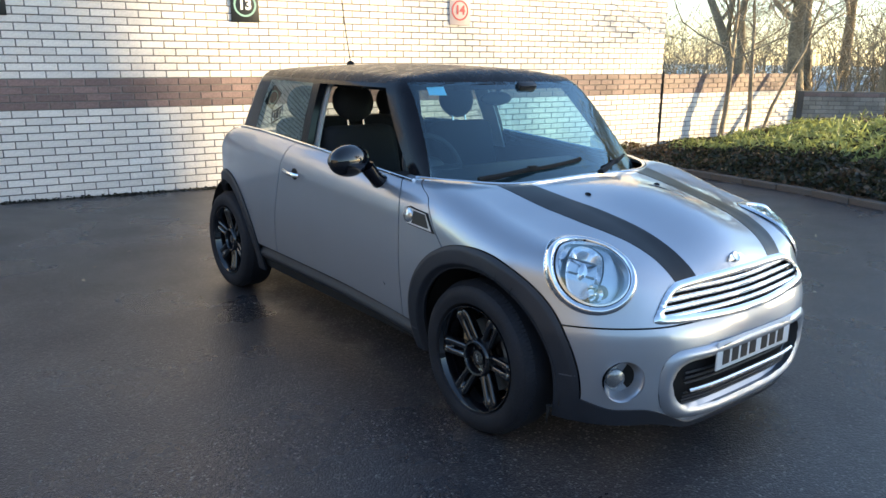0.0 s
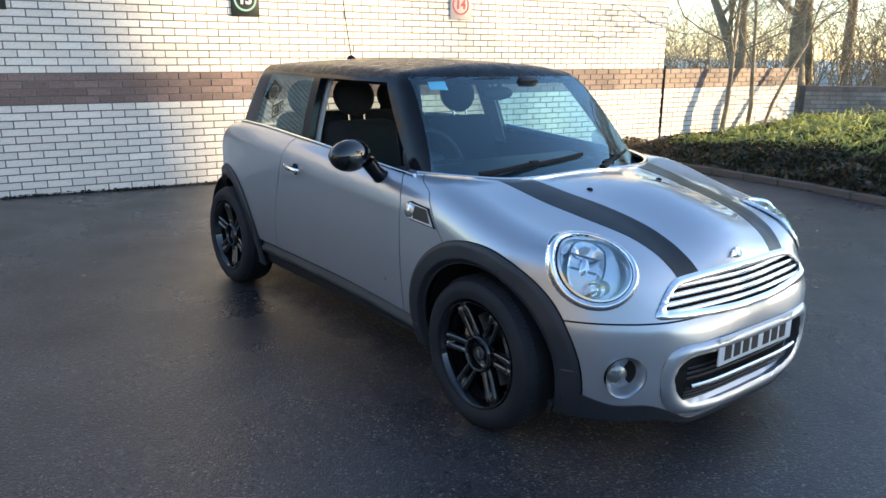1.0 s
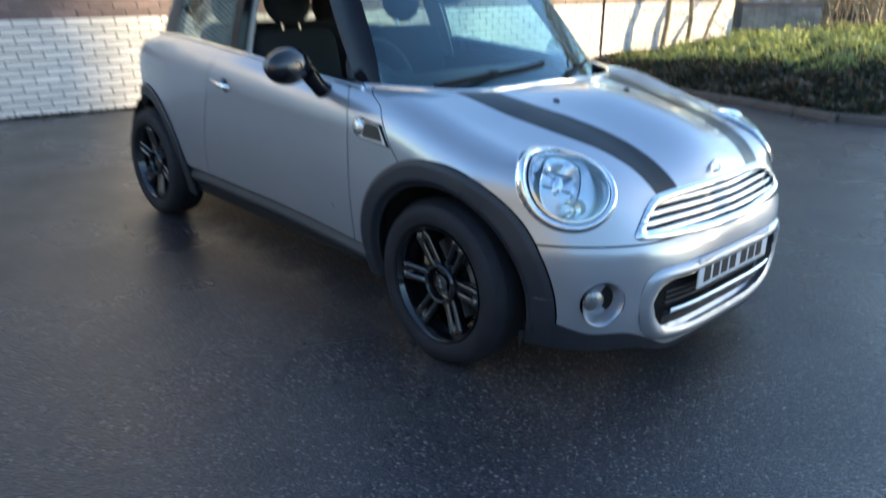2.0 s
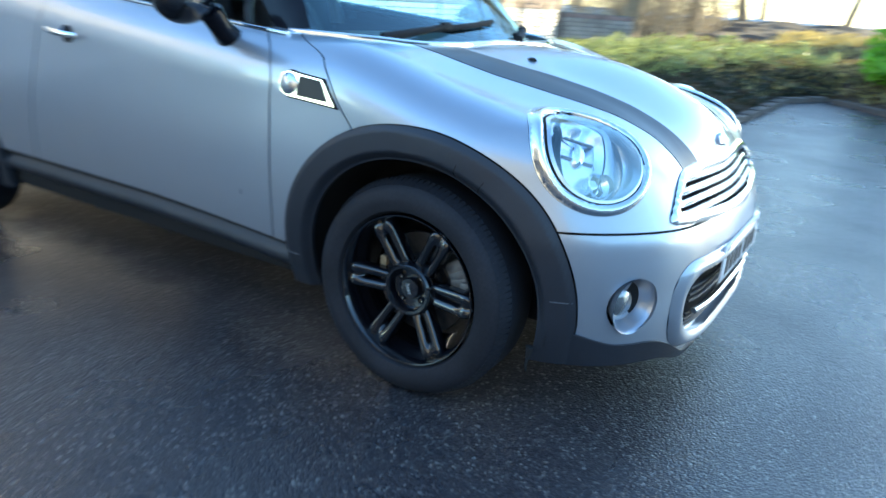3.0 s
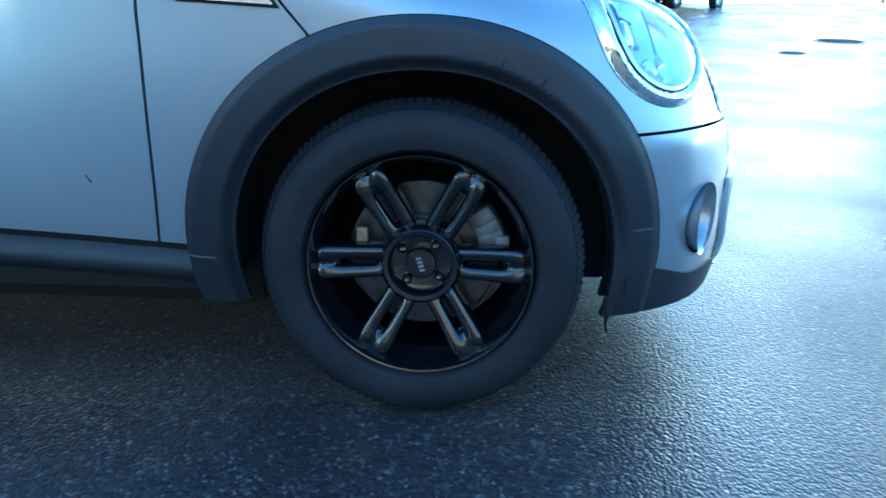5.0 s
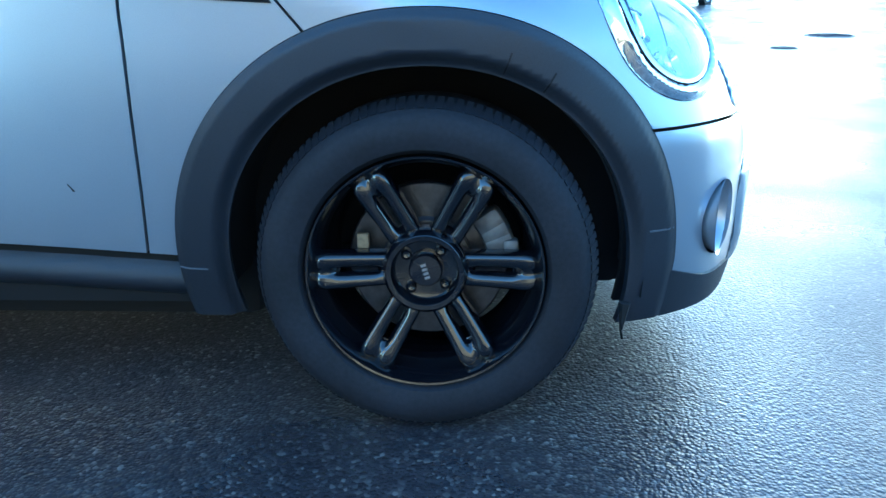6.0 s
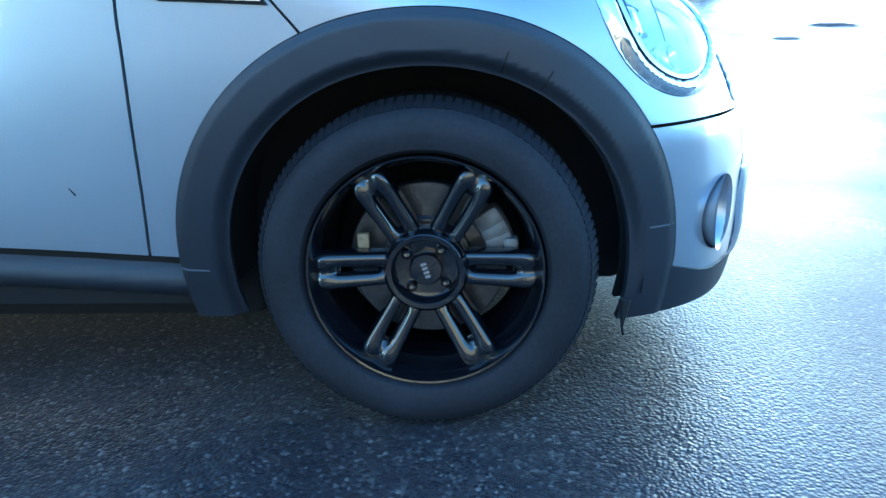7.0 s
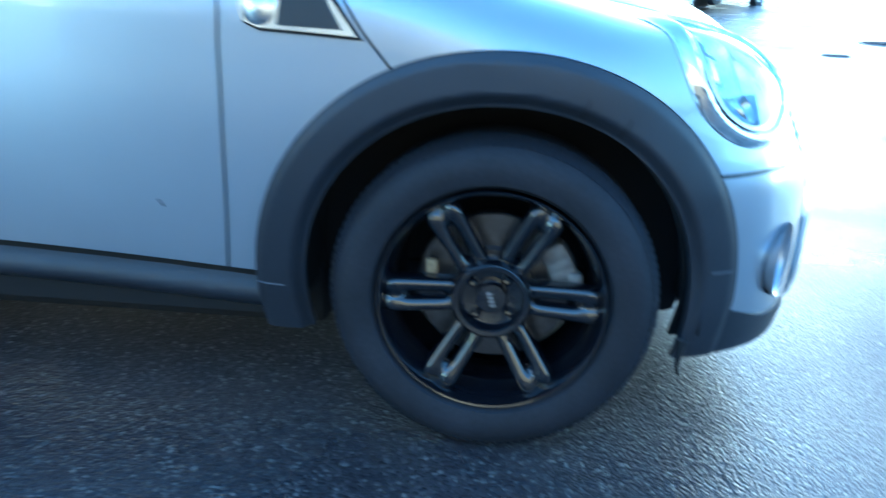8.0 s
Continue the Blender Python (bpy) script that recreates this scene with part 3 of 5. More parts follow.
for s in (-1, 1):
    c, u, w, a = LAMPS[s]
    m = axes(c + Vector((0.008, -0.005 * s, 0)), u, w, a)
    rays = nose_rays(*sorted((0.20 * s, 1.08 * s)), 150, -8, 78, 150)
    ring = lambda p, s=s: body(p) - 0.013 * np.sin(np.clip((lamp_cut(s, 0.915)(p) + 0.085) / 0.17, 0, 1) * math.pi)
    lamp = skin("headlamp", ring, rays, band(s, 0.997, 0.835), CHROME, car, "round headlamp with a chrome ring", depth=0.02, out=0.002)
    skin("lamp_seal", body, rays, band(s, 0.835, 0.800), LINER, lamp, depth=0.02, out=-0.002)
    skin("bezel", body, rays, band(s, 0.800, 0.752), SATIN, lamp, "bright inner bezel", depth=0.03, out=0.003)
    lens = skin("lens", body, rays, [lamp_cut(s, 0.755)], LENS, lamp, "clear lens", depth=0.002, out=0.006)
    lens.visible_shadow = False
    k = Matrix.Translation(-a * 0.050) @ m @ Matrix.Diagonal((1.0, 1.0, LAMP_W / LAMP_U, 1))
    finish("lamp_back", *sunk(lathe([(0.122, 0.02), (0.118, 0.0), (0.110, -0.012), (0.0, -0.014)], 48, k), a), SATIN, lamp, "satin inner panel")
    # the main beam's oval bowl sits towards the outside, with a dark rim, a crossbar and a shield
    up = Vector((0, 0, 1)) - a * a.z
    up.normalize()
    h = up.cross(a) * -1
    face = axes(c - a * 0.036 + Vector((-0.012, 0.012 * s, 0.0)), h, up, a) @ Matrix.Rotation(0.30 * s, 4, 'Y') @ Matrix.Diagonal((0.80, 1, 1.28, 1))
    finish("bowl_rim", *sunk(lathe([(0.088, -0.03), (0.092, 0.0), (0.088, 0.006), (0.083, 0.0)], 48, face), a), LINER, lamp)
    finish("reflector_bowl", *sunk(lathe([(0.083, 0.004), (0.078, -0.006), (0.062, -0.026), (0.040, -0.042), (0.0, -0.048)], 48, face), a), REFLECTOR, lamp, "bright reflector")
    finish("bulb_shield", *sunk(lathe([(0.024, -0.045), (0.026, -0.016), (0.019, -0.008), (0.0, -0.006)], 24, face), a), CHROME, lamp)
    bm = bmesh.new()
    box(bm, (0.0, 0.020, -0.010), (0.120, 0.010, 0.006), 0.001)
    box(bm, (0.0, 0.020, 0.030), (0.110, 0.010, 0.004), 0.001)
    bmesh.ops.transform(bm, matrix=face, verts=bm.verts)
    part("crossbar", bm, CAST, lamp)
    n = axes(c - a * 0.030 - up * 0.082 + h * (0.012 * s), h, up, a)
    finish("position_lamp", *sunk(lathe([(0.030, -0.03), (0.034, -0.004), (0.030, 0.003), (0.016, -0.012), (0.008, -0.006), (0.0, -0.004)], 32, n), a), CHROME, lamp)
    n = axes(c - a * 0.032 - up * 0.078 - h * (0.038 * s * -1), h, up, a)
    finish("lamp_shade", *sunk(lathe([(0.024, -0.02), (0.026, -0.002), (0.014, -0.008), (0.0, -0.010)], 24, n), a), CAST, lamp)

# grille
surround = lambda p: body(p) - 0.010 * np.sin(np.clip(-grille_cut(p) / 0.024, 0, 1) * math.pi)
grille = skin("grille", surround, nose_rays(-0.95, 0.95, 170, -5, 55, 140), [grille_cut, lambda p: -grille_cut(p) - 0.024], CHROME, car, "chrome grille with four slats", depth=0.04, out=0.003)
for z in (0.581, 0.607, 0.633, 0.659):
    half = 0.535 - 0.95 * (z - 0.565) - 0.026
    pts = []
    for y in np.linspace(-half, half, 40):
        q = shoot(body, np.array([0.1, y, z]), np.array([1.0, 0.0, 0.0]))
        pts.append((q[0] - 0.014, y, z))
    finish("slat", *sweep(pts, 0.0108, flat=0.9, sides=10), CHROME, grille)

# lower intake: chrome bar and dark mesh bars
pts = []
for y in np.linspace(-0.365, 0.365, 40):
    q = shoot(body, np.array([0.1, y, 0.325]), np.array([1.0, 0.0, 0.0]))
    pts.append((q[0] - 0.004, y, 0.302))
finish("intake_bar", *sweep(pts, 0.0085, flat=1.1), CHROME, bumper, "chrome bar across the lower intake")
for z in (0.240, 0.254, 0.268, 0.285, 0.325, 0.345, 0.365):
    pts = []
    for y in np.linspace(-0.37, 0.37, 24):
        q = shoot(body, np.array([0.1, y, z]), np.array([1.0, 0.0, 0.0]))
        pts.append((q[0] - 0.022, y, z))
    finish("intake_louvre", *sweep(pts, 0.004), PLASTIC, bumper)

# fog lamps
for s in (-1, 1):
    m = axes(*FOGS[s])
    housing = finish("fog_lamp", *lathe([(0.078, 0.004), (0.073, 0.000), (0.069, -0.012), (0.055, -0.040), (0.0, -0.046)], 40, m), PAINT, bumper, "round fog lamp in a silver bowl")
    n = m @ Matrix.Translation((0.024 * s, 0, 0.004))
    finish("fog_lens", *lathe([(0.036, -0.045), (0.036, -0.020), (0.031, -0.015), (0.0, -0.012)], 32, n), FOG_GLASS, housing, "ribbed glass fog lens")

# loose clip hanging from the foot of the front arch, and a small scratch on the door
for s in (-1, 1):
    finish("loose_clip", *sweep([(0.366, 0.765 * s, 0.240), (0.363, 0.767 * s, 0.205), (0.361, 0.769 * s, 0.188), (0.364, 0.769 * s, 0.170)], 0.004, sides=6, taper=[0.012, 0.006, 0.003, 0.002]), LINER, car, "small black clip hanging from the arch")
q = [shoot(body, np.array([x, -0.3, z]), np.array([0.0, -1.0, 0.0])) for x, z in ((-0.626, 0.478), (-0.616, 0.464))]
finish("door_scratch", *sweep([(p[0], p[1] - 0.0006, p[2]) for p in q], 0.0016, sides=5, taper=[0.0008, 0.0018]), LINER, doors[0], "small dark scratch")

# number plate with plain bars for its characters
bm = bmesh.new()
box(bm, (0.709, 0, 0.418), (0.006, 0.52, 0.111), 0.0015)
plate = part("number_plate", bm, WHITE, car, "white number plate with plain dark bars")
for i in range(7):
    bm = bmesh.new()
    box(bm, (0.7132, -0.201 + i * 0.0612 + (0.022 if i > 3 else 0.0), 0.418), (0.0012, 0.044, 0.079))
    part("plate_bar", bm, INK, plate)
bm = bmesh.new()
box(bm, (0.690, 0, 0.43), (0.034, 0.42, 0.075), 0.004)
part("plate_holder", bm, PLASTIC, car)

# winged badge, plain shapes
q = shoot(body, np.array([0.45, -0.01, 0.4]), np.array([0.142, 0.0, 0.334]))
n = Vector(slope(body, q))
m = axes(Vector(q), Vector((0, 1, 0)), n.cross(Vector((0, 1, 0))) * -1, n)
badge = finish("badge", *lathe([(0.022, -0.004), (0.022, 0.008), (0.018, 0.011), (0.015, 0.009), (0.0, 0.009)], 28, m), CHROME, bonnet, "small chrome winged badge")
for s in (-1, 1):
    bm = bmesh.new()
    for k in range(3):
        box(bm, ((0.036 - 0.004 * k) * s, -0.006, 0.008 - 0.008 * k), (0.036 - 0.008 * k, 0.007, 0.0068), 0.002)
    bmesh.ops.transform(bm, matrix=m, verts=bm.verts)
    part("badge_wing", bm, CHROME, badge)

# washer jets
for s in (-1, 1):
    q = shoot(body, np.array([0.035, 0.235 * s, 0.5]), np.array([0.0, 0.0, 1.0]))
    bm = bmesh.new()
    ball(bm, q, (0.016, 0.011, 0.009), n=12)
    part("washer_jet", bm, LINER, bonnet)

# side lamps on the wings
for s in (-1, 1):
    q = shoot(body, np.array([-0.408, 0.3 * s, 0.824]), np.array([0.0, float(s), 0.0]))
    nrm = Vector(slope(body, q))
    u = Vector((1, 0, 0)) - nrm * nrm.x
    u.normalize()
    u = (u + Vector((0, 0, -0.05))).normalized()
    w = u.cross(nrm) * (1 if s < 0 else 1)
    if w.z < 0:
        w = -w
    m = axes(Vector(q), u, w, nrm)
    outline = [(-0.036, 0.0), (-0.026, 0.025), (0.0, 0.034), (0.03, 0.031), (0.115, 0.028), (0.168, -0.036), (0.035, -0.034), (0.0, -0.034), (-0.026, -0.025)]

    def slab(points, low_y, high_y):
        k = len(points)
        vs = [m @ Vector((x, -low_y, z)) for x, z in points] + [m @ Vector((x, -high_y, z)) for x, z in points]
        return vs, [tuple(range(k)), tuple(range(2 * k - 1, k - 1, -1))] + [(i, (i + 1) % k, k + (i + 1) % k, k + i) for i in range(k)]
    big = [(x * 1.05 + 0.001, z * 1.14) for x, z in outline]
    side_lamp = finish("side_lamp", *slab(outline, -0.012, 0.007), CHROME, wings[0 if s < 0 else 1], "chrome side lamp with a dark panel", smooth=0)
    finish("panel", *slab([(0.036, 0.026), (0.110, 0.024), (0.143, -0.027), (0.032, -0.028)], 0.004, 0.009), INK, side_lamp, smooth=0)
    finish("gasket", *slab(big, -0.012, 0.002), LINER, side_lamp, smooth=0)
    finish("lens", *lathe([(0.030, 0.004), (0.030, 0.010), (0.022, 0.015), (0.0, 0.017)], 28, m), SATIN, side_lamp, "clear round side repeater")

# door handles, mirrors
for s in (-1, 1):
    door = doors[0 if s < 0 else 1]
    q = shoot(body, np.array([-1.43, 0.3 * s, 0.868]), np.array([0.0, float(s), 0.0]))
    bm = bmesh.new()
    ball(bm, (q[0] + 0.01, q[1] + 0.002 * s, q[2]), (0.034, 0.004, 0.030), n=16)
    part("handle_recess", bm, LINER, door)
    pts = [(q[0] + dx, q[1] + s * (0.012 + 0.022 * math.cos(dx * 16)), q[2] + 0.004 - 0.006 * dx * 10) for dx in np.linspace(-0.085, 0.085, 13)]
    finish("door_handle", *sweep(pts, 0.011, flat=0.8), CHROME, door, "chrome door handle")
    # the passenger's mirror is folded back along the door
    place = pose(-0.70, -0.945, 1.025, 0, 0, 10) if s < 0 else pose(-0.80, 0.86, 0.995, 0, 0, 75)
    bm = bmesh.new()
    ball(bm, (0, 0, 0), (0.062, 0.108, 0.070), n=28)
    for v in bm.verts:
        v.co.x = max(v.co.x, -0.035)
    bmesh.ops.transform(bm, matrix=place, verts=bm.verts)
    mirror = part("door_mirror", bm, GLOSS, door, "gloss black door mirror" if s < 0 else "folded gloss black door mirror")
    tip = (-0.696, -0.86, 0.995) if s < 0 else (-0.73, 0.84, 0.975)
    finish("mirror_arm", *sweep([(-0.69, 0.775 * s, 0.915), (-0.69, 0.80 * s, 0.925), (-0.692, 0.825 * s, 0.95), tip], 0.03, flat=1.3, sides=12, up=(0, 0, 1), taper=[0.034, 0.036, 0.030, 0.034]), BLACK_PAINT, mirror)
    bm = bmesh.new()
    ball(bm, (-0.037, 0, 0), (0.002, 0.092, 0.056), n=24)
    bmesh.ops.transform(bm, matrix=place, verts=bm.verts)
    part("mirror_glass", bm, CHROME, mirror)

# wipers
def on_screen(y, z, lift):
    q = shoot(cabin, np.array([-1.0, y, z]), np.array([1.0, 0.0, 0.0]))
    return (q[0] + lift, y, z + lift * 0.4)


for ends in (((-0.53, 0.942), (-0.26, 0.985), (-0.36, 0.972), (0.06, 1.006)), ((0.10, 0.945), (0.30, 0.975), (0.16, 0.962), (0.50, 0.985))):
    (y0, z0), (y1, z1), (y2, z2), (y3, z3) = ends
    wiper = finish("wiper", *sweep([on_screen(y2 + (y3 - y2) * t, z2 + (z3 - z2) * t, 0.012) for t in np.linspace(0, 1, 12)], 0.010, flat=0.6), LINER, car, "black windscreen wiper")
    finish("wiper_arm", *sweep([on_screen(y0 + (y1 - y0) * t, z0 + (z1 - z0) * t, 0.030 - 0.008 * t) for t in np.linspace(0, 1, 8)], 0.010, taper=list(np.linspace(0.015, 0.008, 8))), LINER, wiper)
    bm = bmesh.new()
    box(bm, on_screen(y1, z1, 0.020), (0.02, 0.05, 0.022), 0.004)
    part("wiper_clip", bm, LINER, wiper)

# aerial
q = shoot(cabin, np.array([-2.22, 0.0, 1.2]), np.array([0.0, 0.0, 1.0]))
bm = bmesh.new()
ball(bm, (-2.22, 0, q[2] + 0.006), (0.034, 0.022, 0.022), n=16)
aerial = part("aerial", bm, LINER, roof, "black roof aerial")
finish("mast", *sweep([(-2.22, 0, q[2] + 0.02), (-2.27, 0, q[2] + 0.2), (-2.32, 0, q[2] + 0.42)], 0.003), LINER, aerial)

# sticker inside the screen
q = shoot(cabin, np.array([-1.0, -0.448, 1.312]), np.array([1.0, 0.0, 0.0]))
bm = bmesh.new()
box(bm, (q[0] - 0.012, -0.448, 1.312), (0.002, 0.085, 0.062), 0.0, Matrix.Rotation(-0.35, 4, 'Z') @ Matrix.Rotation(-0.95, 4, 'Y'))
part("screen_sticker", bm, material("pale_blue_sticker", (0.42, 0.85, 0.95), 0.5, stain=0.06), windscreen, "pale blue sticker")

# small dark mark on the rear side window, sensor housing behind the screen
q = shoot(cabin, np.array([-1.98, 0.0, 1.13]), np.array([0.0, -1.0, 0.0]))
bm = bmesh.new()
for k, (dx, dz, w, h) in enumerate(((0, 0.034, 0.13, 0.008), (0, -0.034, 0.13, 0.008), (-0.061, 0, 0.008, 0.076), (0.061, 0, 0.008, 0.076), (-0.03, 0, 0.014, 0.044), (0.0, 0, 0.026, 0.044), (0.034, 0, 0.018, 0.044))):
    box(bm, (dx, 0, dz), (w, 0.002, h))
bmesh.ops.transform(bm, matrix=Matrix.Translation((q[0], q[1] - 0.002, q[2])) @ Matrix.Rotation(radians(-18), 4, 'X') @ Matrix.Rotation(radians(-22), 4, 'Y'), verts=bm.verts)
part("window_mark", bm, INK, quarters[0], "small dark window sticker of plain bars")
q = shoot(cabin, np.array([-1.0, 0.0, 1.30]), np.array([1.0, 0.0, 0.0]))
bm = bmesh.new()
box(bm, (q[0] - 0.040, 0.10, 1.326), (0.05, 0.12, 0.040), 0.012, Matrix.Rotation(-0.9, 4, 'Y'))
part("screen_sensor", bm, INK, windscreen)

# interior
def seat(name, x, y, width, label):
    bm = bmesh.new()
    box(bm, (x + 0.22, y, 0.60), (0.52, width, 0.17), 0.06)
    base = part(name, bm, CLOTH, car, label)
    bm = bmesh.new()
    box(bm, (x - 0.08, y, 0.825), (0.16, width * 0.96, 0.55), 0.07, Matrix.Rotation(-0.26, 4, 'Y'), 3)
    part("backrest", bm, CLOTH, base)
    for dy, z in (((0.0, 1.220),) if width < 1 else ((-0.33, 1.175), (0.33, 1.175))):
        bm = bmesh.new()
        ball(bm, (x - 0.17, y + dy, z), (0.055, 0.130, 0.112), Matrix.Rotation(-0.2, 4, 'Y'), n=24)
        part("headrest", bm, CLOTH, base)
        for k in (-0.05, 0.05):
            finish("headrest_post", *sweep([(x - 0.13, y + dy + k, z - 0.19), (x - 0.15, y + dy + k, z - 0.07)], 0.006), CHROME, base)


seat("front_seat", -1.40, -0.385, 0.50, "black cloth front seat with headrest")
seat("front_seat", -1.40, 0.36, 0.50, "black cloth front seat with headrest")
seat("rear_seat", -2.05, 0.0, 1.15, "black cloth rear bench")
bm = bmesh.new()
box(bm, (-0.72, 0, 0.80), (0.42, 1.36, 0.24), 0.08, Matrix.Rotation(0.10, 4, 'Y'), 3)
box(bm, (-0.86, -0.36, 0.90), (0.16, 0.30, 0.08), 0.03)
part("dashboard", bm, DASH, car, "black plastic dashboard")
tm = Matrix.Translation((-0.88, -0.345, 0.925)) @ Matrix.Rotation(radians(-25), 4, 'Y')
ring = [tm @ Vector((0, 0.172 * math.cos(t), 0.172 * math.sin(t))) for t in np.linspace(0, 2 * math.pi, 40, endpoint=False)]
wheel_rim = finish("steering_wheel", *sweep(ring, 0.014, closed=True, up=(1, 0, 0)), DASH, car, "black steering wheel")
bm = bmesh.new()
ball(bm, (0, 0, 0), (0.03, 0.07, 0.06), n=16)
for t in (0, math.pi, -math.pi / 2):
    box(bm, (0, 0.11 * math.cos(t), 0.11 * math.sin(t)), (0.015, 0.13 if abs(math.cos(t)) > 0.5 else 0.03, 0.03 if abs(math.cos(t)) > 0.5 else 0.12), 0.005)
bmesh.ops.transform(bm, matrix=tm, verts=bm.verts)
part("hub_pad", bm, DASH, wheel_rim)
bm = bmesh.new()
ball(bm, (-0.86, 0.045, 1.262), (0.018, 0.11, 0.036), n=20)
mirror = part("inner_mirror", bm, DASH, car, "black oval interior mirror")
finish("stem", *sweep([(-0.855, 0.045, 1.29), (-0.83, 0.045, 1.335)], 0.012), DASH, mirror)

# wheels: every part once, then shared
TYRE = [(0.218, 0.812), (0.226, 0.826), (0.250, 0.833), (0.275, 0.830), (0.294, 0.818), (0.303, 0.803), (0.3085, 0.785), (0.310, 0.76), (0.310, 0.67), (0.303, 0.645), (0.25, 0.63), (0.215, 0.64)]
BARREL = [(0.2125, 0.815), (0.215, 0.820), (0.2140, 0.823), (0.2105, 0.822), (0.205, 0.812), (0.199, 0.795), (0.190, 0.76), (0.180, 0.70), (0.182, 0.64)]


def spoke_shape():
    """A twin spoke: two rounded ribs that part round a long slot and close again near the rim."""
    rs = [0.058, 0.070, 0.080, 0.090, 0.105, 0.125, 0.145, 0.158, 0.169, 0.180, 0.190, 0.198, 0.204, 0.208]
    half = [(1.0, 0.034), (0.985, 0.016), (0.93, 0.006), (0.80, 0.001), (0.64, 0.0), (0.47, 0.001), (0.32, 0.004), (0.22, 0.008), (0.15, 0.012)]
    across_it = [(-v, d) for v, d in half] + [(0.0, 0.015)] + [(v, d) for v, d in half[::-1]]
    verts, n = [], len(across_it)
    for r in rs:
        w = 0.0315 + 0.0045 * (r - 0.06) / 0.12
        tip = max(0.0, (r - 0.180) / 0.028)
        w *= math.sqrt(max(0.0, 1 - 0.72 * tip * tip))
        face = 0.7905 + 0.024 * (r / 0.2) ** 2 - 0.016 * tip ** 2 - 0.006 * max(0.0, (0.085 - r) / 0.027) ** 2
        hollow = 1.0 if 0.088 < r < 0.160 else 0.4
        verts += [(r, -(face - (d if abs(v) > 0.45 else d * hollow + 0.012 * (hollow == 1.0) * (abs(v) < 0.2))), w * v) for v, d in across_it]
    faces = []
    for i in range(len(rs) - 1):
        for j in range(n - 1):
            slot = rs[i] > 0.088 and rs[i + 1] < 0.160 and abs(across_it[j][0]) < 0.2 and abs(across_it[j + 1][0]) < 0.2
            if not slot:
                a, b = i * n + j, (i + 1) * n + j
                faces.append((a, a + 1, b + 1, b))
    return verts, faces + [tuple(range((len(rs) - 1) * n, len(rs) * n))]


def wheel_meshes():
    """Objects of one wheel, with its centre at the origin and its outer face towards -y at 0.8."""
    root = finish("wheel", *lathe(BARREL, 80), RIM, None, "gloss black alloy wheel with six twin spokes")
    finish("tyre", *lathe(TYRE, 96), RUBBER, root, "black rubber tyre")
    blocks = []
    for i in range(116):
        t = 2 * math.pi * i / 116
        bm_m = Matrix.Rotation(-t, 4, 'Y')
        vs = [bm_m @ Vector((r, y, z)) for r, y in ((0.296, -0.8185), (0.3125, -0.782)) for z in (-0.0055, 0.0055)] + [bm_m @ Vector((r, y, z)) for r, y in ((0.29, -0.80), (0.305, -0.77)) for z in (-0.0055, 0.0055)]
        blocks.append((vs, [(0, 1, 3, 2), (4, 6, 7, 5), (0, 4, 5, 1), (2, 3, 7, 6), (0, 2, 6, 4), (1, 5, 7, 3)]))
    tagged(finish("tread_block", *join(*blocks), RUBBER, root, smooth=0), kind="stuff")
    spoke = None
    for i in range(6):
        turn = Matrix.Rotation(-math.pi * i / 3, 4, 'Y')
        if spoke is None:
            spoke = finish("spoke", *spoke_shape(), RIM, root, smooth=55)
            web = finish("spoke_web", *sweep([(0.160, -0.775, 0), (0.178, -0.778, 0), (0.199, -0.780, 0)], 0.010, sides=8, flat=2.2, up=(0, 1, 0)), RIM, root)
            first = (spoke, web)
        else:
            for src in first:
                o = new(src.name.split(".")[0], src.data)
                o.parent, o.matrix_local = root, turn
    hub = finish("hub", *lathe([(0.077, 0.755), (0.079, 0.786), (0.076, 0.803), (0.070, 0.809), (0.062, 0.808), (0.058, 0.800), (0.056, 0.780), (0.036, 0.776), (0.030, 0.776)], 56), RIM, root)
    finish("hub_cap", *lathe([(0.031, 0.770), (0.031, 0.789), (0.028, 0.793), (0.0, 0.7945)], 36), RIM, root, "black centre cap")
    bm = bmesh.new()
    for k in (-0.012, -0.004, 0.004, 0.012):
        box(bm, (0.0, -0.797, k), (0.010, 0.0015, 0.0052))
    bmesh.ops.transform(bm, matrix=Matrix.Rotation(radians(-18), 4, 'Y'), verts=bm.verts)
    part("cap_mark", bm, SATIN, root, "small silver mark")
    for i in range(4):
        t = math.pi / 2 * i + 0.9
        m = Matrix.Translation((0.0445 * math.cos(t), 0, 0.0445 * math.sin(t)))
        finish("wheel_bolt", *lathe([(0.0100, 0.770), (0.0100, 0.786), (0.0078, 0.789), (0.0062, 0.783), (0.0, 0.781)], 14, m), RIM, root)
    finish("brake_disc", *lathe([(0.150, 0.700), (0.150, 0.722), (0.147, 0.725), (0.085, 0.725), (0.082, 0.745), (0.0, 0.748)], 56), STEEL, root, "bright steel brake disc")
    bm = bmesh.new()
    for t in (0.30, 0.45, 0.60):
        box(bm, (0.140 * math.cos(t), -0.735, 0.140 * math.sin(t)), (0.055, 0.05, 0.042), 0.012, Matrix.Rotation(-t, 4, 'Y'))
    box(bm, (0.155, -0.75, 0.035), (0.03, 0.03, 0.03), 0.008)
    part("brake_caliper", bm, CAST, root, "cast metal brake caliper")
    bm = bmesh.new()
    box(bm, (-0.118, -0.75, 0.045), (0.022, 0.015, 0.028), 0.003)
    part("balance_weight", bm, material("rusty_weight", (0.28, 0.20, 0.11), 0.7, grain=0.3, grain_scale=90), root)
    return root


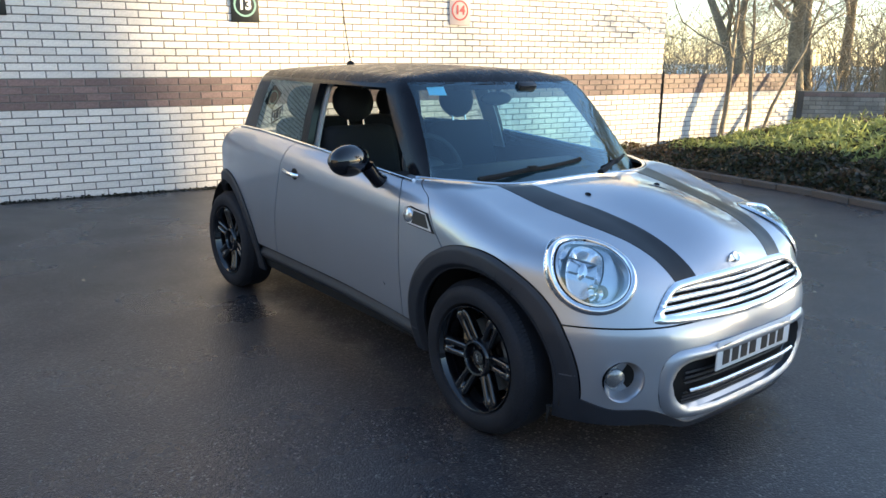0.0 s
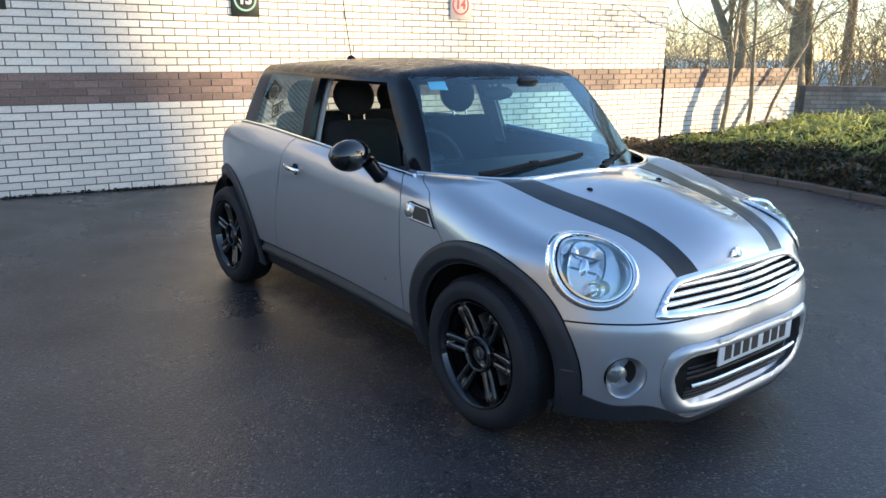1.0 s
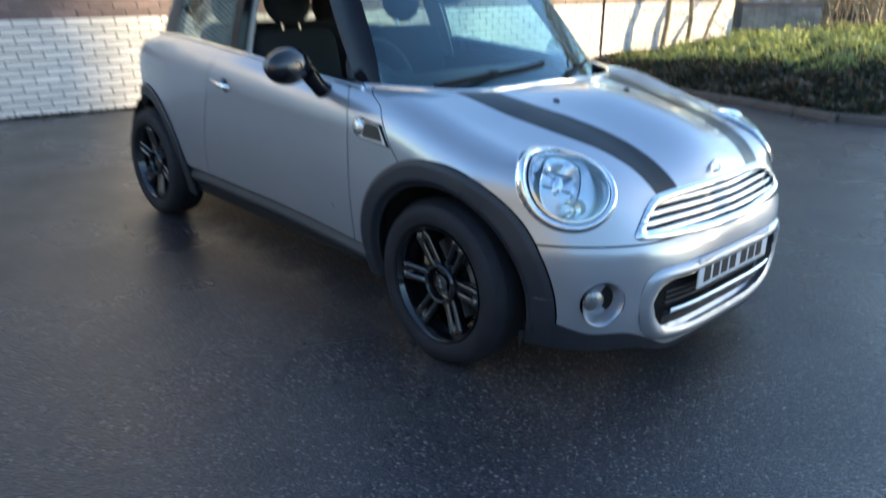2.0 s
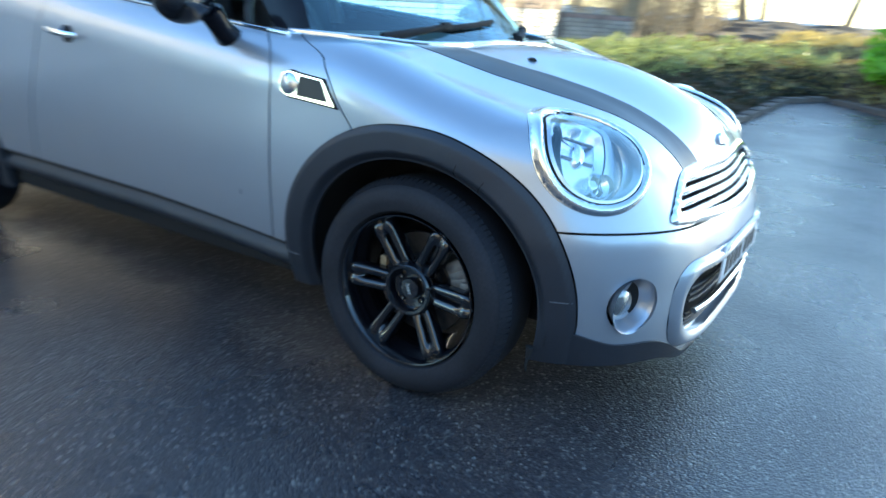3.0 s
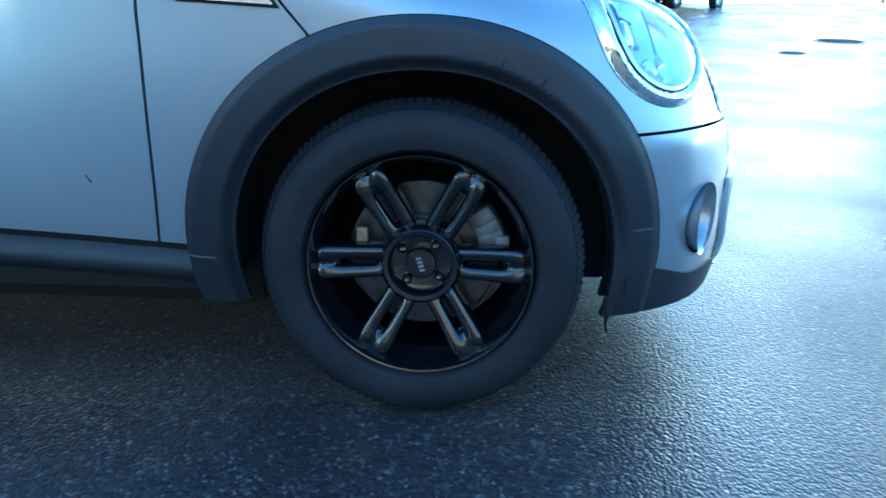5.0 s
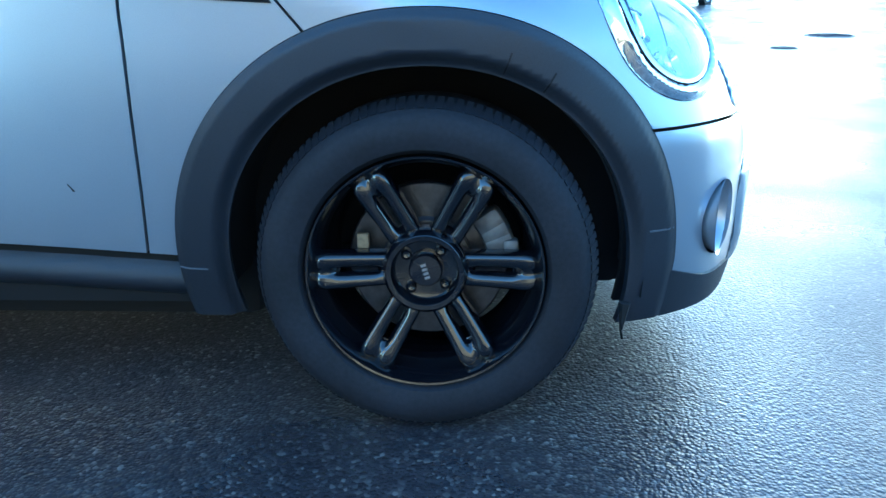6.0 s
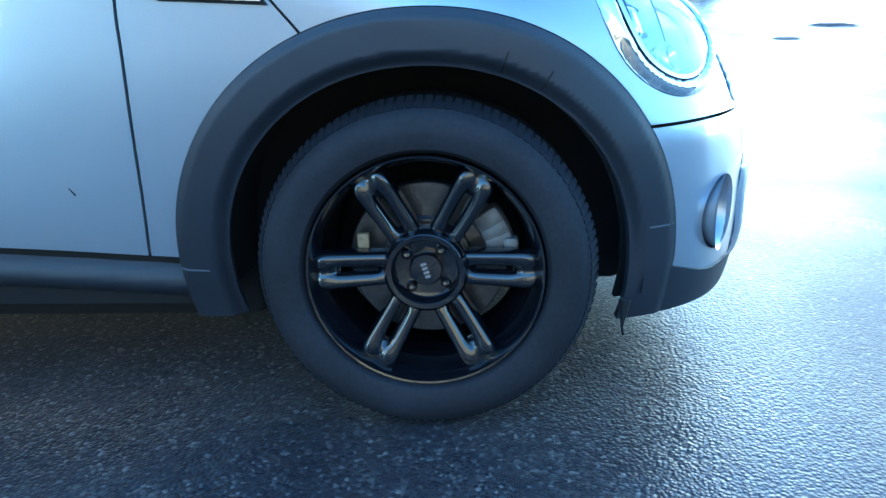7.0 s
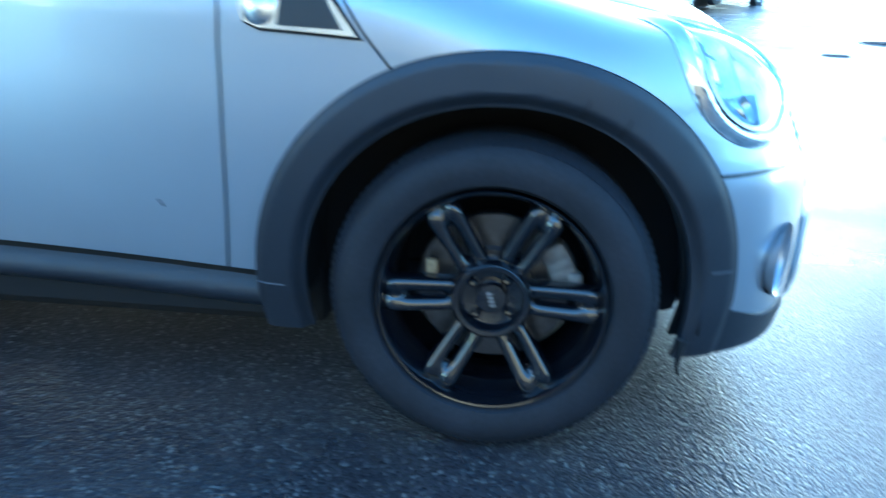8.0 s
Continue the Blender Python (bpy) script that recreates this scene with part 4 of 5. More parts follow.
first_wheel = wheel_meshes()
first_wheel.parent = car
spots = [(AXLES[0], -1, 0.0), (AXLES[1], -1, 0.35), (AXLES[0], 1, 0.2), (AXLES[1], 1, 0.1)]
for ax, s, spin in spots:
    m = Matrix.Translation((ax, 0.0 if ax > -1 else -0.016 * s, HUB_Z + 0.003)) @ (Matrix.Rotation(math.pi, 4, 'Z') if s > 0 else Matrix()) @ Matrix.Rotation(spin, 4, 'Y')
    if ax == AXLES[0] and s < 0:
        first_wheel.matrix_local = m
    else:
        copy_thing(first_wheel, m)


# ---- ground ----
def rise(y):
    """Height of the yard, which climbs gently away from the car."""
    d = max(0.0, y - 1.0)
    return 0.0029 * d * d if d < 20 else 1.16


def asphalt_material():
    m = bpy.data.materials.new("wet_asphalt")
    m.use_nodes = True
    nt = m.node_tree
    b = nt.nodes["Principled BSDF"]
    tc = nt.nodes.new("ShaderNodeTexCoord")

    def noise_node(scale, detail):
        n = nt.nodes.new("ShaderNodeTexNoise")
        n.inputs["Scale"].default_value, n.inputs["Detail"].default_value = scale, detail
        nt.links.new(tc.outputs["Object"], n.inputs["Vector"])
        return n.outputs[0]

    def ramp(src, *stops):
        r = nt.nodes.new("ShaderNodeValToRGB")
        for i, (pos, col) in enumerate(stops):
            e = r.color_ramp.elements[i] if i < 2 else r.color_ramp.elements.new(pos)
            e.position, e.color = pos, (*col, 1)
        nt.links.new(src, r.inputs[0])
        return r.outputs[0]

    vor = nt.nodes.new("ShaderNodeTexVoronoi")
    vor.inputs["Scale"].default_value = 130
    nt.links.new(tc.outputs["Object"], vor.inputs["Vector"])
    sep = nt.nodes.new("ShaderNodeSeparateColor")
    nt.links.new(vor.outputs["Color"], sep.inputs[0])
    stones = ramp(sep.outputs[0], (0.0, (0.024, 0.022, 0.026)), (0.80, (0.047, 0.044, 0.048)), (0.95, (0.092, 0.089, 0.089)), (1.0, (0.18, 0.175, 0.165)))
    big = ramp(noise_node(0.8, 6), (0.35, (0.72, 0.72, 0.74)), (0.68, (1.15, 1.12, 1.08)))
    mul = nt.nodes.new("ShaderNodeMix")
    mul.data_type, mul.blend_type = 'RGBA', 'MULTIPLY'
    mul.inputs["Factor"].default_value = 1.0
    nt.links.new(stones, mul.inputs["A"]), nt.links.new(big, mul.inputs["B"])
    nt.links.new(mul.outputs["Result"], b.inputs["Base Color"])
    rough = ramp(noise_node(1.3, 5), (0.35, (0.23,) * 3), (0.68, (0.40,) * 3))
    # the patch below the parked car stayed dry: rougher and with little gloss
    sep_xyz = nt.nodes.new("ShaderNodeSeparateXYZ")
    nt.links.new(tc.outputs["Object"], sep_xyz.inputs[0])
    wander = nt.nodes.new("ShaderNodeMath")
    wander.operation = 'MULTIPLY_ADD'
    nt.links.new(noise_node(5.0, 3), wander.inputs[0])
    wander.inputs[1].default_value, wander.inputs[2].default_value = 0.3, -0.15

    def soft_edge(src, full, none):
        add = nt.nodes.new("ShaderNodeMath")
        nt.links.new(src, add.inputs[0]), nt.links.new(wander.outputs[0], add.inputs[1])
        r = nt.nodes.new("ShaderNodeMapRange")
        r.interpolation_type = 'SMOOTHSTEP'
        r.inputs["From Min"].default_value, r.inputs["From Max"].default_value = none, full
        nt.links.new(add.outputs[0], r.inputs["Value"])
        return r.outputs[0]

    def joined(op, p, q=None):
        n = nt.nodes.new("ShaderNodeMath")
        n.operation = op
        nt.links.new(p, n.inputs[0])
        if q is not None:
            nt.links.new(q, n.inputs[1])
        return n.outputs[0]

    dry = joined('MULTIPLY', joined('MULTIPLY', soft_edge(joined('ABSOLUTE', sep_xyz.outputs["Y"]), 0.52, 0.82), soft_edge(sep_xyz.outputs["X"], 0.30, 0.62)), soft_edge(sep_xyz.outputs["X"], -2.75, -3.05))
    blend = nt.nodes.new("ShaderNodeMix")
    nt.links.new(dry, blend.inputs["Factor"]), nt.links.new(rough, blend.inputs["A"])
    blend.inputs["B"].default_value = 0.62
    nt.links.new(blend.outputs["Result"], b.inputs["Roughness"])
    gloss = nt.nodes.new("ShaderNodeMapRange")
    gloss.inputs["To Min"].default_value, gloss.inputs["To Max"].default_value = 0.5, 0.24
    nt.links.new(dry, gloss.inputs["Value"])
    nt.links.new(gloss.outputs[0], b.inputs["Specular IOR Level"])
    bump = nt.nodes.new("ShaderNodeBump")
    bump.inputs["Strength"].default_value, bump.inputs["Distance"].default_value = 0.46, 0.004
    bump.invert = True
    nt.links.new(vor.outputs["Distance"], bump.inputs["Height"])
    bump2 = nt.nodes.new("ShaderNodeBump")
    bump2.inputs["Strength"].default_value, bump2.inputs["Distance"].default_value = 0.15, 0.006
    nt.links.new(noise_node(55, 3), bump2.inputs["Height"])
    nt.links.new(bump.outputs[0], bump2.inputs["Normal"])
    nt.links.new(bump2.outputs[0], b.inputs["Normal"])
    return m


ASPHALT = asphalt_material()
ys = [-900, -300, -100, -40, -15, 0] + list(np.linspace(1, 23, 45)) + [30, 60, 900]
xs = [-900, -200, -60, -20, -8, 0, 8, 20, 60, 200, 900]
gv = [(x, y, rise(y) if y < 60 else rise(60)) for x in xs for y in ys]
ny = len(ys)
gf = [(i * ny + j, (i + 1) * ny + j, (i + 1) * ny + j + 1, i * ny + j + 1) for i in range(len(xs) - 1) for j in range(ny - 1)]
tagged(finish("ground", gv, gf, ASPHALT), "dark damp asphalt yard", "ground", kind="structure")

# ---- brick wall ----
WALL_TURN = math.atan2(8.9, 1.15)
WALL = Matrix.Translation((-6.35, -1.37, 0.0)) @ Matrix.Rotation(WALL_TURN, 4, 'Z') @ Matrix.Rotation(-0.0092, 4, 'Y')
CREAM = material("cream_brick", (0.74, 0.69, 0.635), 0.62, grain=0.10, grain_scale=60, stain=0.10, stain_scale=1.5, bump=0.15, bump_scale=90, vary=0.09)
CREAM_J = material("cream_brick_far", (0.74, 0.69, 0.635), 0.62, grain=0.10, grain_scale=60, stain=0.10, stain_scale=1.5, bump=0.15, bump_scale=90, vary=0.09, island=True)
BROWN = material("brown_brick", (0.20, 0.135, 0.125), 0.65, grain=0.18, grain_scale=60, stain=0.2, stain_scale=2, bump=0.15, bump_scale=90, vary=0.22)
BROWN_J = material("brown_brick_far", (0.20, 0.135, 0.125), 0.65, grain=0.18, grain_scale=60, stain=0.2, stain_scale=2, bump=0.15, bump_scale=90, vary=0.22, island=True)
# the far wall's shade is put into this greyer, darker brick colour
SHADED_J = material("weathered_brick", (0.30, 0.27, 0.24), 0.75, grain=0.15, grain_scale=60, stain=0.25, stain_scale=2.0, bump=0.15, bump_scale=90, vary=0.18, island=True)
MORTAR = material("dark_mortar", (0.17, 0.155, 0.145), 0.9, grain=0.2, grain_scale=80, stain=0.25, stain_scale=2)
COURSE, LONG = 0.0755, 0.228


def brick_shape(length, height=0.064, proud=0.008):
    """One brick face with chamfered arrises, its middle at the origin, its face towards -y."""
    a, h, c = length / 2, height / 2, 0.003
    vs = [(sx * a, 0.004, sz * h) for sx, sz in ((-1, -1), (1, -1), (1, 1), (-1, 1))] + [(sx * a, -proud + c, sz * h) for sx, sz in ((-1, -1), (1, -1), (1, 1), (-1, 1))]
    vs += [(sx * (a - c), -proud, sz * (h - c)) for sx, sz in ((-1, -1), (1, -1), (1, 1), (-1, 1))]
    fs = [(8, 9, 10, 11)]
    for k in range(4):
        n = (k + 1) % 4
        fs += [(k, n, 4 + n, 4 + k), (4 + k, 4 + n, 8 + n, 8 + k)]
    return vs, fs


def brick_run(owner, place, s0, s1, z0, z1, brown, single, pale=None):
    """Courses of bricks from s0 to s1 on a wall's face. single: which become pieces of their own; the rest are joined."""
    shared = {}
    rest = {False: ([], []), True: ([], [])}
    rows = int(round((z1 - z0) / COURSE))
    for r in range(rows):
        z = z0 + (r + 0.5) * COURSE
        s = s0 - (LONG / 2 if r % 2 else 0.0)
        while s < s1 - 0.01:
            a, b = max(s, s0) + 0.0055, min(s + LONG, s1) - 0.0055
            s += LONG
            if b - a < 0.03:
                continue
            length, mid, dark = round(b - a, 3), (a + b) / 2, brown(r)
            shape = brick_shape(length)
            if single(mid, z):
                if (length, dark) not in shared:
                    me = bpy.data.meshes.new("brick")
                    me.from_pydata(shape[0], [], shape[1])
                    me.materials.append(BROWN if dark else CREAM)
                    shared[length, dark] = me
                o = new("brick", shared[length, dark])
                o.parent = owner
                o.location = (mid, 0.0015 * math.sin(mid * 37 + r * 11), z)
            else:
                vs, fs = rest[dark]
                k = len(vs)
                vs += [(x + mid, y + 0.0015 * math.sin(mid * 37 + r * 11), q + z) for x, y, q in shape[0]]
                fs += [tuple(i + k for i in f) for f in shape[1]]
    for dark, (vs, fs) in rest.items():
        if vs:
            tagged(finish("brickwork", vs, fs, BROWN_J if dark else pale or CREAM_J, owner, smooth=0), kind="stuff")


def wall_core(name, place, s0, s1, z0, z1, thick, label):
    bm = bmesh.new()
    box(bm, ((s0 + s1) / 2, thick / 2, (z0 + z1) / 2), (s1 - s0, thick, z1 - z0))
    ob = part(name, bm, MORTAR, None, label, smooth=0)
    ob.matrix_world = place
    return tagged(ob, category="wall", kind="structure")


wall_west = wall_core("wall_west", WALL, -6.0, 8.95, -0.3, 4.2, 0.3, "cream brick wall with a brown brick band")
wall_low = wall_core("wall_low", WALL, 8.99, 12.35, -0.3, 1.19, 0.22, "low sunlit cream brick wall with brown top courses")

WALL_B = Matrix.Translation((-4.72, 11.1, 0.0)) @ Matrix.Rotation(WALL_TURN - 0.55, 4, 'Z')
wall_far = wall_core("wall_far", WALL_B, 0.0, 1.5, -0.3, 1.0, 0.22, "low shaded brick wall among the trees")

# ---- bay signs ----
def text_mesh(body_text, size):
    c = bpy.data.curves.new("lettering", 'FONT')
    c.body, c.size, c.align_x, c.align_y, c.extrude, c.offset = body_text, size, 'CENTER', 'CENTER', 0.001, 0.006
    o = bpy.data.objects.new("lettering", c)
    scene.collection.objects.link(o)
    me = bpy.data.meshes.new_from_object(o.evaluated_get(bpy.context.evaluated_depsgraph_get()))
    bpy.data.objects.remove(o)
    return me


def bay_sign(s, z, text, ground_mat, ring_mat, ink, label):
    bm = bmesh.new()
    box(bm, (0, 0, 0), (0.31, 0.012, 0.36), 0.003)
    sign = part("bay_sign", bm, ground_mat, None, label)
    sign.matrix_world = WALL @ Matrix.Translation((s, -0.018, z))
    tagged(sign, category="sign", group="bay signs on the brick wall")
    finish("ring", *lathe([(0.105, 0.006), (0.105, 0.009), (0.125, 0.009), (0.125, 0.006)], 48), ring_mat, sign)
    if text:
        me = text_mesh(text, 0.15)
        me.materials.append(ink)
        o = new("number", me)
        o.parent, o.matrix_local = sign, pose(0, -0.0085, 0, 90, 0, 0)


GREEN_RING = material("green_ring", (0.25, 0.45, 0.38), 0.5)
RED_RING = material("red_ring", (0.45, 0.05, 0.06), 0.5)
SIGN_BLACK = material("sign_black", (0.012, 0.014, 0.014), 0.4, stain=0.2)
SIGN_PALE = material("sign_pale", (0.50, 0.42, 0.41), 0.5, stain=0.05)
bay_sign(2.405, 1.98, "13", SIGN_BLACK, GREEN_RING, WHITE, "black bay sign with white number 13 in a green ring")
bay_sign(5.19, 2.02, "14", SIGN_PALE, RED_RING, RED_RING, "pale bay sign with red number 14 in a red ring")
bay_sign(-0.04, 1.98, "", SIGN_BLACK, GREEN_RING, WHITE, "black bay sign with a green ring")
pipe_v, pipe_f = sweep([(8.97, -0.012, 0.3), (8.97, -0.012, 1.25)], 0.011)
pipe = tagged(finish("wall_pipe", pipe_v, pipe_f, LINER), "thin dark pipe at the end of the brick wall", "pipe")
pipe.matrix_world = WALL

# ---- planted beds with kerbs ----
SOIL = material("bed_soil", (0.075, 0.055, 0.038), 0.95, grain=0.4, grain_scale=30, stain=0.4, stain_scale=2, bump=0.6, bump_scale=25)
KERB = material("concrete_kerb", (0.095, 0.08, 0.068), 0.85, grain=0.2, grain_scale=60, stain=0.3, stain_scale=3, bump=0.2, bump_scale=60, vary=0.12)
EDGE = [(-6.0, 6.10), (-5.0, 5.95), (-3.02, 5.78), (-1.91, 5.68), (-0.94, 5.46), (-0.55, 5.60), (-0.42, 6.1), (-0.30, 8.0), (0.05, 8.55), (0.45, 8.35), (0.85, 7.95), (1.30, 7.35), (1.48, 7.55), (1.80, 9.6), (2.15, 12.0), (2.9, 17.0)]


def along(points, gap):
    out, left = [], 0.0
    for (x0, y0), (x1, y1) in zip(points, points[1:]):
        d = math.hypot(x1 - x0, y1 - y0)
        s = left
        while s < d:
            out.append((x0 + (x1 - x0) * s / d, y0 + (y1 - y0) * s / d, math.atan2(y1 - y0, x1 - x0)))
            s += gap
        left = s - d
    return out


kerb = tagged(new("kerb"), "grey concrete kerb edging the planted bed", "kerb", kind="structure")
bm = bmesh.new()
box(bm, (0, 0, 0), (0.445, 0.125, 0.26), 0.014)
stone = part("kerb_stone", bm, KERB, kerb)
first = True
for x, y, t in along(EDGE, 0.45):
    o = stone if first else new("kerb_stone", stone.data)
    first = False
    o.parent = kerb
    o.matrix_local = Matrix.Translation((x, y, rise(y) - 0.065)) @ Matrix.Rotation(t, 4, 'Z')


def bed_depth(x, y):
    """Signed distance into the bed from its edge, roughly."""
    best = 9.0
    for (x0, y0), (x1, y1) in zip(EDGE, EDGE[1:]):
        dx, dy = x1 - x0, y1 - y0
        t = max(0, min(1, ((x - x0) * dx + (y - y0) * dy) / (dx * dx + dy * dy)))
        best = min(best, math.hypot(x - x0 - t * dx, y - y0 - t * dy))
    inside = False
    ring = EDGE + [(2.9, 19), (-6.0, 19)]
    for (x0, y0), (x1, y1) in zip(ring, ring[1:] + ring[:1]):
        if (y0 > y) != (y1 > y) and x < x0 + (y - y0) / (y1 - y0) * (x1 - x0):
            inside = not inside
    return best if inside else -best


def bank_growth(x):
    """The planting thins out towards the brick wall."""
    return min(1.0, max(0.0, (x + 4.9) / 2.6))


def bank(x, y):
    d = bed_depth(x, y)
    if d < 0.05:
        return rise(y) - 0.2
    t = min(1.0, d / 1.1)
    grown = bank_growth(x)
    return rise(y) + 0.04 + (0.05 + 0.12 * grown) * t * t * (3 - 2 * t) + 0.07 * noise.noise((x * 1.7, y * 1.7, 0))


bx, by = np.linspace(-6.2, 3.0, 93), np.linspace(5.3, 19, 100)
bv = [(x, y, bank(x, y)) for x in bx for y in by]
bf = [(i * 100 + j, (i + 1) * 100 + j, (i + 1) * 100 + j + 1, i * 100 + j + 1) for i in range(92) for j in range(99)]
bf = [f for f in bf if max(bed_depth(bv[i][0], bv[i][1]) for i in f) > 0.03]
tagged(finish("planted_bed", bv, bf, SOIL), "raised bed of dark soil behind the kerb", "bed", kind="structure")


def leaf_material(name, colour, vary=0.45, rough=0.5):
    m = material(name, colour, rough, vary=vary, island=True)
    b = m.node_tree.nodes["Principled BSDF"]
    b.inputs["Transmission Weight"].default_value = 0.0
    b.inputs["Subsurface Weight"].default_value = 0.0
    tl = m.node_tree.nodes.new("ShaderNodeBsdfTranslucent")
    tl.inputs[0].default_value = (*(min(1, c * 1.6) for c in colour), 1)
    mx = m.node_tree.nodes.new("ShaderNodeMixShader")
    mx.inputs[0].default_value = 0.35
    o = m.node_tree.nodes["Material Output"]
    m.node_tree.links.new(b.outputs[0], mx.inputs[1]), m.node_tree.links.new(tl.outputs[0], mx.inputs[2]), m.node_tree.links.new(mx.outputs[0], o.inputs[0])
    return m


IVY = leaf_material("ivy_leaf", (0.031, 0.036, 0.018))
DRY = leaf_material("dry_leaf", (0.085, 0.058, 0.034))
BRIGHT = leaf_material("bright_leaf", (0.20, 0.42, 0.03))
STRAW = leaf_material("dry_grass", (0.33, 0.27, 0.10))
BLADE = leaf_material("long_leaf", (0.24, 0.28, 0.10))
rng = np.random.default_rng(4)


def leaves(places, size, spread=1.0, upright=0.0, length=1.6):
    """Small folded leaves at the places, each at a chance turn."""
    verts, faces = [], []
    for p in places:
        n = rng.normal(size=3) * spread + np.array([0, 0, 0.7])
        n /= np.linalg.norm(n)
        d = rng.normal(size=3) + np.array([0, 0, upright])
        d -= n * d.dot(n)
        d /= np.linalg.norm(d) + 1e-6
        w = np.cross(n, d)
        s = size * rng.uniform(0.6, 1.4)
        k = len(verts)
        p = np.asarray(p)
        verts += [p - d * s * length * 0.5, p + w * s * 0.5 + n * s * 0.15, p + d * s * length * 0.5, p - w * s * 0.5 + n * s * 0.15]
        faces += [(k, k + 1, k + 2), (k, k + 2, k + 3)]
    return verts, faces


def scatter(count, x0, x1, y0, y1, deep=0.1, lift=0.16, test=None):
    got = []
    while len(got) < count:
        x, y = rng.uniform(x0, x1), rng.uniform(y0, y1)
        d = bed_depth(x, y)
        if d < deep or (test and not test(x, y, d)):
            continue
        got.append((x, y, bank(x, y) + rng.uniform(0.0, lift) * (0.25 + 0.75 * bank_growth(x)) * (0.8 + 0.9 * noise.noise((x * 2.6, y * 2.6, 3.0)))))
    return got


tagged(finish("ivy_cover", *leaves(scatter(21000, -6, 0.2, 5.4, 9.5, 0.08, 0.15, lambda x, y, d: rng.uniform() < min(1.0, max(0.12, (x + 4.6) / 1.8 + 0.3 * d))), 0.042), IVY, smooth=0), "dark green ivy covering the bank", "ground cover", kind="stuff")
tagged(finish("leaf_litter", *leaves(scatter(16000, -6, 2.4, 5.4, 13, 0.05, 0.16), 0.042), DRY, smooth=0), "brown dead leaves and stalks on the bank", "leaf litter", kind="stuff")
tagged(finish("long_leaves", *leaves(scatter(9000, -4.6, 0.0, 6.4, 11, 0.95, 0.34, lambda x, y, d: noise.noise((x * 1.9, y * 1.9, 7.0)) > -0.25), 0.024, 0.6, 1.0, 5.5), BLADE, smooth=0), "sunlit long green leaves behind the bank", "ground cover", kind="stuff")

tagged(finish("dry_grass", *leaves(scatter(9000, -1.5, 2.6, 7.4, 16, 0.15, 0.14), 0.03, 0.5, 1.6, 6.0), STRAW, smooth=0), "dry brown grass on the bank", "grass", kind="stuff")


def wall_foot():
    """Moss and washed-up leaves along the foot of the brick wall."""
    spots = []
    for _ in range(2600):
        p = WALL @ Vector((rng.uniform(-5.5, 8.9), -0.012 - 0.05 * rng.uniform() ** 2, 0))
        spots.append((p.x, p.y, max(rise(p.y), 0.0) + 0.004 + 0.022 * rng.uniform() ** 2))
    return spots


MOSS = leaf_material("moss_and_dirt", (0.035, 0.034, 0.022))
tagged(finish("moss", *leaves(wall_foot(), 0.020), MOSS, smooth=0), "dark moss and washed-up dirt along the brick wall", "moss", kind="stuff")
SCRAP = leaf_material("pale_dry_leaf", (0.42, 0.36, 0.27))
scraps = [(rng.uniform(-5.6, 3.5), rng.uniform(-2.2, 5.0)) for _ in range(46)]
scraps = [(x, y, rise(y) + 0.006) for x, y in scraps if not (-3.2 < x < 2.6 and abs(y) < 1.0) and not (x > 0.4 and y > -0.5)]
tagged(finish("fallen_leaves", *leaves(scraps, 0.022, 0.25), SCRAP, smooth=0), "few pale fallen leaf scraps on the asphalt", "leaf", kind="stuff")


def shrub(x, y, r, h, mat, count, label, size=0.07):
    spots = []
    for _ in range(count):
        v = rng.normal(size=3)
        v /= np.linalg.norm(v)
        k = rng.uniform(0.55, 1.0) * (1 + 0.25 * noise.noise((v[0] * 2 + x, v[1] * 2 + y, v[2] * 2)))
        spots.append((x + v[0] * r * k, y + v[1] * r * k, bank(x, y) + h * 0.45 + v[2] * h * 0.55 * k))
    root = tagged(finish("shrub", *leaves(spots, size, 1.0, 0.3, 2.0), mat, smooth=0), label, "shrub")
    stems = [sweep([(x, y, bank(x, y) - 0.05), (x + r * 0.6 * math.cos(t), y + r * 0.6 * math.sin(t), bank(x, y) + h * 0.7)], 0.012, sides=5) for t in (0.3, 1.7, 3.1, 4.4, 5.5)]
    finish("stems", *join(*stems), BARK, root)


# ---- bare trees ----
sun_flat = Vector((math.cos(radians(SUN_AZ)), math.sin(radians(SUN_AZ)), 0))
across = Vector((sun_flat.y, -sun_flat.x, 0))
BARK = material("bark", (0.27, 0.215, 0.145), 0.9, grain=0.35, grain_scale=30, stain=0.35, stain_scale=3, bump=0.6, bump_scale=40)
TWIG = material("twig_bark", (0.36, 0.30, 0.21), 0.9, grain=0.3, grain_scale=20, stain=0.3, stain_scale=1)


